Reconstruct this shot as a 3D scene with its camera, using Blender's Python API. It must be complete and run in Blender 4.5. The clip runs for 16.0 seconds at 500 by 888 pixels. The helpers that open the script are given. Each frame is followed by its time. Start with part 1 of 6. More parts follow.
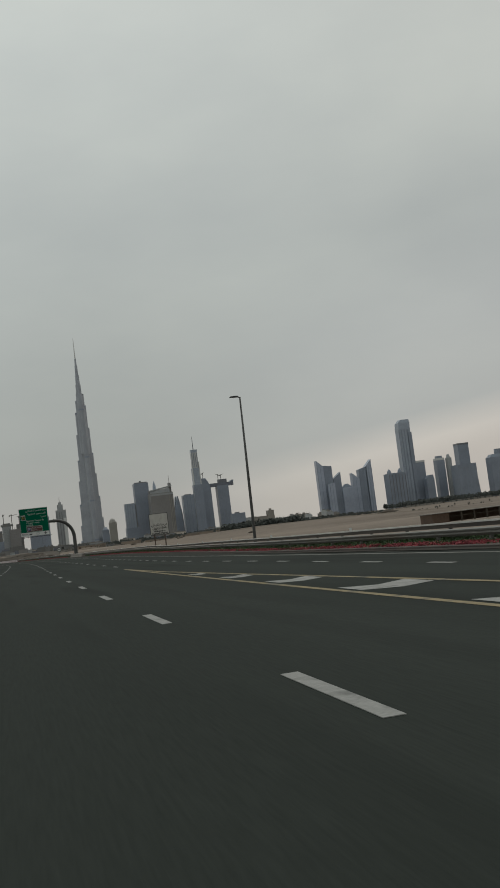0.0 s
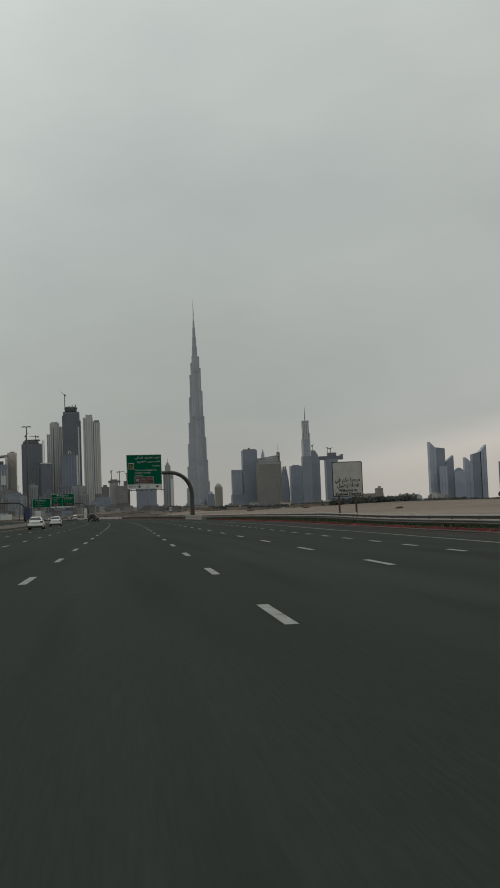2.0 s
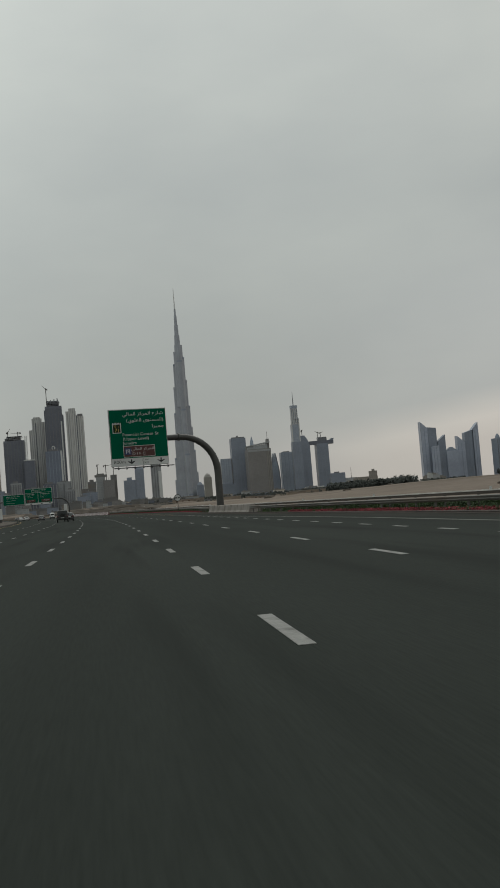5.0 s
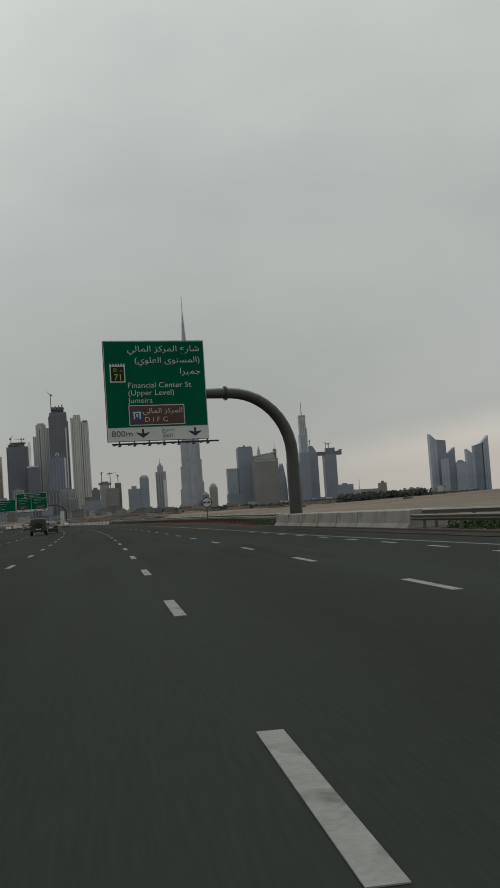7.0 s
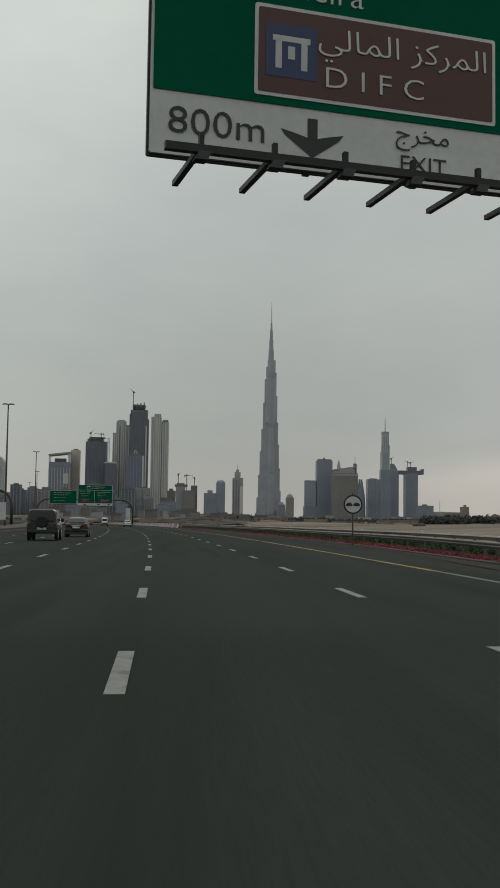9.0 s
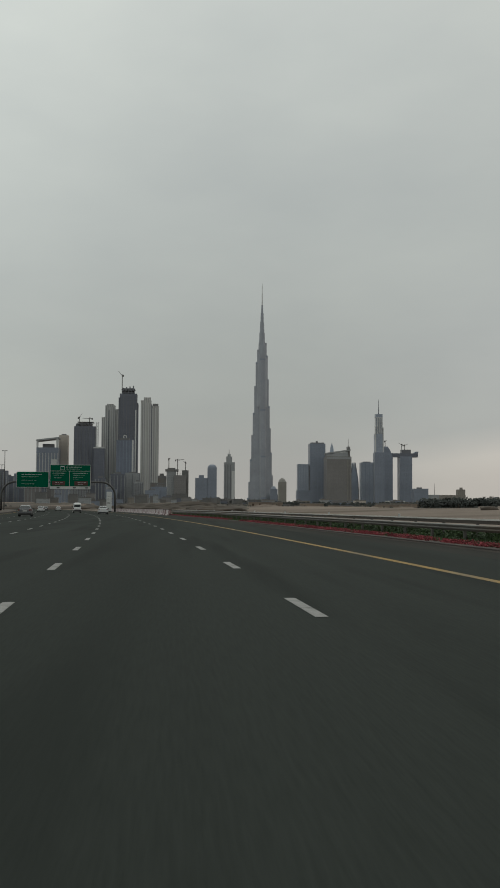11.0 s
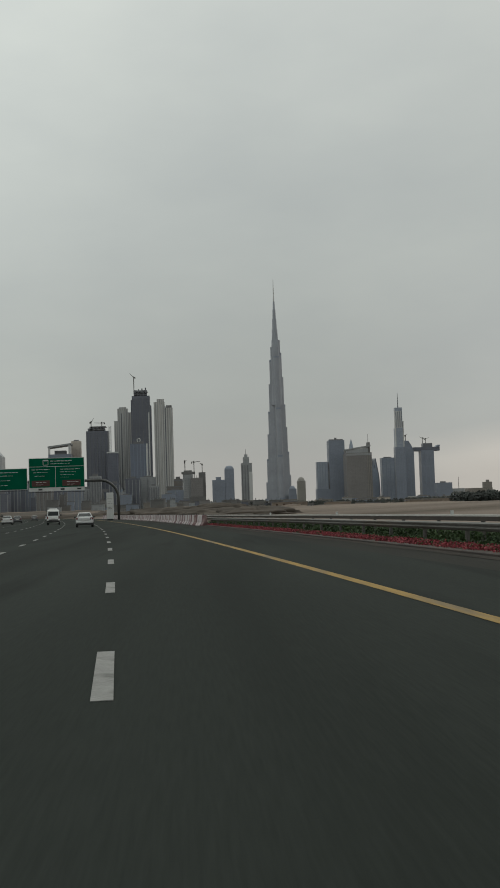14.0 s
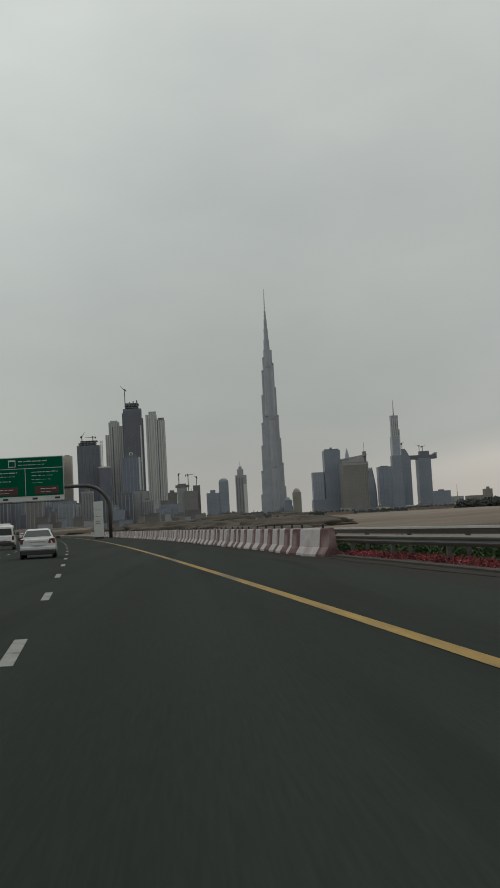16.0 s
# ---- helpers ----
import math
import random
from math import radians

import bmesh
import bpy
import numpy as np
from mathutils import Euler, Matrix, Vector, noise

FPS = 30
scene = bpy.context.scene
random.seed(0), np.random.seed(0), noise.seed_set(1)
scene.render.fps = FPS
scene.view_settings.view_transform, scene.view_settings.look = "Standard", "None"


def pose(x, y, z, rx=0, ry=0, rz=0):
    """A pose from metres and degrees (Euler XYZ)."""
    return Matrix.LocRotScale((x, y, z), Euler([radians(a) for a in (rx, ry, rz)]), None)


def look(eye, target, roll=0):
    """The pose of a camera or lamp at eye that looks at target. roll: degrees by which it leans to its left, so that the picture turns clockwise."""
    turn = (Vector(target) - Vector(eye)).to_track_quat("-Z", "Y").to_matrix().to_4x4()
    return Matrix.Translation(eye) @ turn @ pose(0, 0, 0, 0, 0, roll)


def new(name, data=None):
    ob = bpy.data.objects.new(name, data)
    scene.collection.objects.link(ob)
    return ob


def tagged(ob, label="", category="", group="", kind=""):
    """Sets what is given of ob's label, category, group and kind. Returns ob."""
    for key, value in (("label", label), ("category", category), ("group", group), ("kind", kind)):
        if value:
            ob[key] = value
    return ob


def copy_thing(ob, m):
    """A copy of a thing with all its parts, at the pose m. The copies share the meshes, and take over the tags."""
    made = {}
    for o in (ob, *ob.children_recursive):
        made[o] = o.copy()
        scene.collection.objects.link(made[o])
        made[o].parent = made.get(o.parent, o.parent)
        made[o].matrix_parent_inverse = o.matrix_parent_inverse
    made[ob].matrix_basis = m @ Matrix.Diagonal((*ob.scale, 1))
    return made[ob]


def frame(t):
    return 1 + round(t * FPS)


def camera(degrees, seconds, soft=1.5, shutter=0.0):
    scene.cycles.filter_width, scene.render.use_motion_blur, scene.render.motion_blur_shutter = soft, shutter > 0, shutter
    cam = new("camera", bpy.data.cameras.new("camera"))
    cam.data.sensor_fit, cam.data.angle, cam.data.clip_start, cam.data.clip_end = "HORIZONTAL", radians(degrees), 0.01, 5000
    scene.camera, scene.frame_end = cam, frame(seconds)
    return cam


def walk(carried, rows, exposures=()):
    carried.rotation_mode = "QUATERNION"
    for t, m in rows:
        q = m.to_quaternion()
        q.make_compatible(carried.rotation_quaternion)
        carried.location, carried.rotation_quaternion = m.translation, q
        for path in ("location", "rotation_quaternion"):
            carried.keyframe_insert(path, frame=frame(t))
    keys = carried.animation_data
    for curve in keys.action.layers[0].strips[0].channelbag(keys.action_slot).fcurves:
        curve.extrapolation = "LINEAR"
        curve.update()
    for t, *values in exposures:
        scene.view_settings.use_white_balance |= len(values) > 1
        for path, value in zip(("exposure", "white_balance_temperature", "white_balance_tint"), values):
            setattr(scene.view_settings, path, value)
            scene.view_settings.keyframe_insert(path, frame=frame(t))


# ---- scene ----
# ---------------------------------------------------------------- camera
EYE = 1.206
DRIVE = [  # seconds, x, y, heading, pitch, lean
    (0, 0.20, -0.00, -13.61, 4.65, -7.05),
    (0.5, 0.38, 12.88, -13.39, 4.65, -6.27),
    (1, 0.57, 25.77, -13.07, 4.59, -5.29),
    (1.5, 0.80, 38.66, -11.01, 4.32, -3.97),
    (2, 1.01, 51.54, -7.59, 3.63, -2.18),
    (2.5, 1.21, 64.47, -6.30, 3.60, -1.62),
    (3, 1.47, 77.44, -6.22, 3.62, -1.53),
    (3.5, 1.67, 90.48, -7.25, 3.29, -2.56),
    (4, 1.83, 103.42, -7.74, 3.10, -3.82),
    (4.5, 2.08, 116.36, -8.30, 2.97, -4.71),
    (7, 3.48, 181.55, -8.10, 3.60, -3.85),
    (7.5, 3.80, 194.47, -5.32, 4.21, -1.72),
    (8, 4.07, 207.54, -4.38, 4.47, -0.55),
    (10.5, 4.68, 273.39, -3.21, 3.73, 2.19),
    (11, 4.65, 286.64, -4.34, 3.49, 0.29),
    (11.5, 4.56, 300.01, -4.18, 3.22, -0.19),
    (12, 4.43, 313.37, -3.37, 3.34, -0.89),
    (12.5, 4.31, 326.71, -3.00, 3.33, -1.51),
    (13, 4.05, 340.01, -2.99, 3.52, -1.41),
    (13.5, 3.66, 353.35, -3.40, 3.42, -1.75),
    (14, 3.23, 366.68, -3.55, 3.57, -1.82),
    (14.5, 2.67, 379.93, -3.53, 3.86, -1.75),
    (15, 1.94, 393.21, -3.51, 3.89, -1.97),
    (15.5, 1.07, 406.56, -4.02, 4.39, -2.64),
    (16, 0.06, 420.12, -4.02, 4.25, -3.10),
]


def seat(x, y, heading, pitch, lean):
    a, b = radians(heading), radians(pitch)
    eye = Vector((x, y, EYE))
    return look(eye, eye + 10 * Vector((-math.sin(a) * math.cos(b), math.cos(a) * math.cos(b), math.sin(b))), lean)


cam = camera(26.72, 16.0, soft=1.7)
walk(cam, [(r[0], seat(*r[1:])) for r in DRIVE], [(0.0, -0.01), (1.5, -0.03), (8.0, 0.0), (12.0, 0.0), (14.0, 0.03), (16.0, -0.01)])

# ---------------------------------------------------------------- sky and sun
world = bpy.data.worlds.new("overcast")
scene.world = world
world.use_nodes = True
wn, wl = world.node_tree.nodes, world.node_tree.links
wn.clear()
w_out = wn.new("ShaderNodeOutputWorld")
w_bg = wn.new("ShaderNodeBackground")
w_sky = wn.new("ShaderNodeTexSky")
w_sky.sky_type = "NISHITA"
w_sky.sun_disc = False
w_sky.sun_elevation, w_sky.sun_rotation = radians(38), radians(40)
w_sky.dust_density = 4.0
w_co = wn.new("ShaderNodeTexCoord")
w_sep = wn.new("ShaderNodeSeparateXYZ")
wl.new(w_co.outputs["Generated"], w_sep.inputs[0])
# cloud deck: grey with soft folds, stretched flat near the horizon
w_map = wn.new("ShaderNodeMapping")
w_map.inputs["Scale"].default_value = (2.2, 2.2, 5.0)
w_map.inputs["Location"].default_value = (0.35, 0.2, 0.4)
wl.new(w_co.outputs["Generated"], w_map.inputs[0])
w_n1 = wn.new("ShaderNodeTexNoise")
w_n1.inputs["Scale"].default_value, w_n1.inputs["Detail"].default_value = 1.5, 5.0
w_n1.inputs["Roughness"].default_value = 0.5
wl.new(w_map.outputs[0], w_n1.inputs["Vector"])
w_r1 = wn.new("ShaderNodeValToRGB")
w_r1.color_ramp.elements[0].position, w_r1.color_ramp.elements[0].color = 0.3, (0.90, 0.915, 0.93, 1)
w_r1.color_ramp.elements[1].position, w_r1.color_ramp.elements[1].color = 0.72, (1.075, 1.08, 1.065, 1)
wl.new(w_n1.outputs["Fac"], w_r1.inputs[0])
# height of the deck: darker belt low down, paler overhead; a warm thin-cloud glow to the east


# the edge of the thin cloud climbs towards the east
w_lean = wn.new("ShaderNodeMath")
w_lean.operation = "MULTIPLY_ADD"
w_lean.inputs[1].default_value, w_lean.inputs[2].default_value = -0.15, 0.053
wl.new(w_sep.outputs["X"], w_lean.inputs[0])
w_rise = wn.new("ShaderNodeMath")
wl.new(w_lean.outputs[0], w_rise.inputs[0])
wl.new(w_sep.outputs["Z"], w_rise.inputs[1])


def deck(stops, height):
    n = wn.new("ShaderNodeValToRGB")
    el = n.color_ramp.elements
    el[0].position, el[0].color = stops[0][0], (*stops[0][1], 1)
    el[1].position, el[1].color = stops[-1][0], (*stops[-1][1], 1)
    for at, col in stops[1:-1]:
        el.new(at).color = (*col, 1)
    wl.new(height, n.inputs[0])
    return n


UPPER = [(0.26, (0.442, 0.470, 0.454)), (0.45, (0.525, 0.556, 0.534)), (1.0, (0.64, 0.67, 0.64))]
UPPER_W = [(0.26, (0.482, 0.510, 0.488)), (0.45, (0.600, 0.632, 0.604)), (1.0, (0.66, 0.69, 0.66))]
w_west = deck([(0.0, (0.440, 0.424, 0.392)), (0.035, (0.412, 0.408, 0.384)), (0.09, (0.385, 0.402, 0.382)), (0.15, (0.402, 0.424, 0.405))] + UPPER_W, w_sep.outputs["Z"])
w_east = deck([(0.0, (0.505, 0.470, 0.430)), (0.040, (0.540, 0.503, 0.460)), (0.058, (0.600, 0.566, 0.518)), (0.086, (0.432, 0.446, 0.434)), (0.17, (0.428, 0.449, 0.442))] + UPPER, w_rise.outputs[0])
w_side = wn.new("ShaderNodeMapRange")
w_side.interpolation_type = "SMOOTHSTEP"
w_side.inputs["From Min"].default_value, w_side.inputs["From Max"].default_value = 0.07, 0.43
wl.new(w_sep.outputs["X"], w_side.inputs[0])
w_r2 = wn.new("ShaderNodeMix")
w_r2.data_type = "RGBA"
wl.new(w_side.outputs[0], w_r2.inputs[0])
wl.new(w_west.outputs[0], w_r2.inputs[6])
wl.new(w_east.outputs[0], w_r2.inputs[7])
w_mul = wn.new("ShaderNodeMix")
w_mul.data_type, w_mul.blend_type = "RGBA", "MULTIPLY"
w_mul.inputs[0].default_value = 1.0
# the deck thins a little towards the west
w_thin = wn.new("ShaderNodeMapRange")
w_thin.interpolation_type = "SMOOTHSTEP"
w_thin.inputs["From Min"].default_value, w_thin.inputs["From Max"].default_value = -0.26, 0.10
w_thin.inputs["To Min"].default_value, w_thin.inputs["To Max"].default_value = 1.10, 0.955
wl.new(w_sep.outputs["X"], w_thin.inputs[0])
w_pale = wn.new("ShaderNodeMix")
w_pale.data_type, w_pale.blend_type = "RGBA", "MULTIPLY"
w_pale.inputs[0].default_value = 1.0
wl.new(w_r2.outputs[2], w_pale.inputs[6])
wl.new(w_thin.outputs[0], w_pale.inputs[7])
wl.new(w_pale.outputs[2], w_mul.inputs[6])
wl.new(w_r1.outputs[0], w_mul.inputs[7])
w_sc = wn.new("ShaderNodeMix")
w_sc.data_type, w_sc.blend_type = "RGBA", "MULTIPLY"
w_sc.inputs[0].default_value = 1.0
w_sc.inputs[7].default_value = (0.06, 0.06, 0.06, 1)
wl.new(w_sky.outputs[0], w_sc.inputs[6])
w_mix = wn.new("ShaderNodeMix")
w_mix.data_type = "RGBA"
w_mix.inputs[0].default_value = 0.96
wl.new(w_sc.outputs[2], w_mix.inputs[6])
wl.new(w_mul.outputs[2], w_mix.inputs[7])
wl.new(w_mix.outputs[2], w_bg.inputs[0])
w_bg.inputs[1].default_value = 1.0
wl.new(w_bg.outputs[0], w_out.inputs[0])
sun_data = bpy.data.lights.new("sun", "SUN")
sun_data.energy, sun_data.angle, sun_data.color = 0.5, radians(25), (1.0, 0.96, 0.9)
sun = new("sun", sun_data)
sun.matrix_world = look((0, 0, 60), (-28, -33, 0))


# ---------------------------------------------------------------- materials
def surface(name, c1, c2, rough=0.8, metal=0.0, scale=1.0, fine=12.0, bump=0.2, dist=0.02, spec=0.5, island=0.0, stretch=(1, 1, 1), stain=None, coat=0.0, obj=False):
    """Two-scale mottled surface. c1, c2: the two base colours; island: shade change from piece to piece."""
    m = bpy.data.materials.new(name)
    m.use_nodes = True
    n, l = m.node_tree.nodes, m.node_tree.links
    p = n["Principled BSDF"]
    co = n.new("ShaderNodeTexCoord")
    mp = n.new("ShaderNodeMapping")
    mp.inputs["Scale"].default_value = stretch
    l.new(co.outputs["Object"], mp.inputs[0])
    a, b = n.new("ShaderNodeTexNoise"), n.new("ShaderNodeTexNoise")
    a.inputs["Scale"].default_value, b.inputs["Scale"].default_value = scale, fine
    a.inputs["Detail"].default_value, b.inputs["Detail"].default_value = 6, 4
    l.new(mp.outputs[0], a.inputs["Vector"])
    l.new(mp.outputs[0], b.inputs["Vector"])
    mixf = n.new("ShaderNodeMath")
    mixf.operation = "MULTIPLY_ADD"
    mixf.inputs[1].default_value = 0.35
    l.new(b.outputs["Fac"], mixf.inputs[0])
    sc = n.new("ShaderNodeMath")
    sc.operation = "MULTIPLY"
    sc.inputs[1].default_value = 0.65
    l.new(a.outputs["Fac"], sc.inputs[0])
    l.new(sc.outputs[0], mixf.inputs[2])
    r = n.new("ShaderNodeValToRGB")
    r.color_ramp.elements[0].position, r.color_ramp.elements[0].color = 0.34, (*c1, 1)
    r.color_ramp.elements[1].position, r.color_ramp.elements[1].color = 0.66, (*c2, 1)
    l.new(mixf.outputs[0], r.inputs[0])
    col = r.outputs[0]
    if stain:
        s = n.new("ShaderNodeTexNoise")
        s.inputs["Scale"].default_value, s.inputs["Detail"].default_value = stain[1], 8
        l.new(mp.outputs[0], s.inputs["Vector"])
        sr = n.new("ShaderNodeValToRGB")
        sr.color_ramp.elements[0].position, sr.color_ramp.elements[1].position = 0.52, 0.68
        l.new(s.outputs["Fac"], sr.inputs[0])
        sm = n.new("ShaderNodeMix")
        sm.data_type = "RGBA"
        sm.inputs[7].default_value = (*stain[0], 1)
        l.new(sr.outputs[0], sm.inputs[0])
        l.new(col, sm.inputs[6])
        col = sm.outputs[2]
    if island:
        g = n.new("ShaderNodeNewGeometry")
        hs = n.new("ShaderNodeHueSaturation")
        v = n.new("ShaderNodeMapRange")
        v.inputs["To Min"].default_value, v.inputs["To Max"].default_value = 1 - island, 1 + island
        l.new(g.outputs["Random Per Island"], v.inputs[0])
        l.new(v.outputs[0], hs.inputs["Value"])
        l.new(col, hs.inputs["Color"])
        col = hs.outputs[0]
    l.new(col, p.inputs["Base Color"])
    p.inputs["Roughness"].default_value, p.inputs["Metallic"].default_value = rough, metal
    p.inputs["Specular IOR Level"].default_value = spec
    p.inputs["Coat Weight"].default_value = coat
    if bump:
        bp = n.new("ShaderNodeBump")
        bp.inputs["Strength"].default_value, bp.inputs["Distance"].default_value = bump, dist
        l.new(b.outputs["Fac"], bp.inputs["Height"])
        l.new(bp.outputs[0], p.inputs["Normal"])
    return m


def facade(name, wall, glass, floor_h=4.0, bay=6.0, rough=0.35, share=0.55, metal=0.0, joint=None):
    """Rows of glazing between spandrels and mullions, with slight tone changes from pane to pane."""
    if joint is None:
        # haze of distance put into the colours: wall and glass drawn together
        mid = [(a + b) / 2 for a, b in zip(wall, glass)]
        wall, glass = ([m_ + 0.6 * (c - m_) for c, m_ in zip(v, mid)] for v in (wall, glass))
    m = bpy.data.materials.new(name)
    m.use_nodes = True
    n, l = m.node_tree.nodes, m.node_tree.links
    p = n["Principled BSDF"]
    co = n.new("ShaderNodeTexCoord")
    sp = n.new("ShaderNodeSeparateXYZ")
    l.new(co.outputs["Object"], sp.inputs[0])
    ad = n.new("ShaderNodeMath")
    ad.operation = "ADD"
    l.new(sp.outputs["X"], ad.inputs[0])
    l.new(sp.outputs["Y"], ad.inputs[1])
    cb = n.new("ShaderNodeCombineXYZ")
    l.new(ad.outputs[0], cb.inputs["X"])
    l.new(sp.outputs["Z"], cb.inputs["Y"])
    br = n.new("ShaderNodeTexBrick")
    br.offset = 0.0
    br.inputs["Scale"].default_value = 1.0
    br.inputs["Brick Width"].default_value, br.inputs["Row Height"].default_value = bay, floor_h
    br.inputs["Mortar Size"].default_value = joint or floor_h * (1 - share) / 2
    br.inputs["Mortar Smooth"].default_value = 0.1
    br.inputs["Color1"].default_value = (*glass, 1)
    br.inputs["Color2"].default_value = (*[min(1, c * 1.2) for c in glass], 1)
    br.inputs["Mortar"].default_value = (*wall, 1)
    l.new(cb.outputs[0], br.inputs["Vector"])
    no = n.new("ShaderNodeTexNoise")
    no.inputs["Scale"].default_value, no.inputs["Detail"].default_value = 0.02, 5
    l.new(co.outputs["Object"], no.inputs["Vector"])
    mr = n.new("ShaderNodeMapRange")
    mr.inputs["From Min"].default_value, mr.inputs["From Max"].default_value = 0.3, 0.7
    mr.inputs["To Min"].default_value, mr.inputs["To Max"].default_value = 0.89, 1.10
    l.new(no.outputs["Fac"], mr.inputs[0])
    hs = n.new("ShaderNodeHueSaturation")
    l.new(mr.outputs[0], hs.inputs["Value"])
    l.new(br.outputs["Color"], hs.inputs["Color"])
    l.new(hs.outputs[0], p.inputs["Base Color"])
    p.inputs["Roughness"].default_value = rough
    p.inputs["Metallic"].default_value = metal
    bp = n.new("ShaderNodeBump")
    bp.inputs["Strength"].default_value, bp.inputs["Distance"].default_value = 0.4, 0.3
    l.new(br.outputs["Fac"], bp.inputs["Height"])
    l.new(bp.outputs[0], p.inputs["Normal"])
    return m


def plain(name, c, rough=0.5, metal=0.0):
    return surface(name, [k * 0.9 for k in c], [min(1, k * 1.1) for k in c], rough, metal, scale=3, fine=30, bump=0.05)


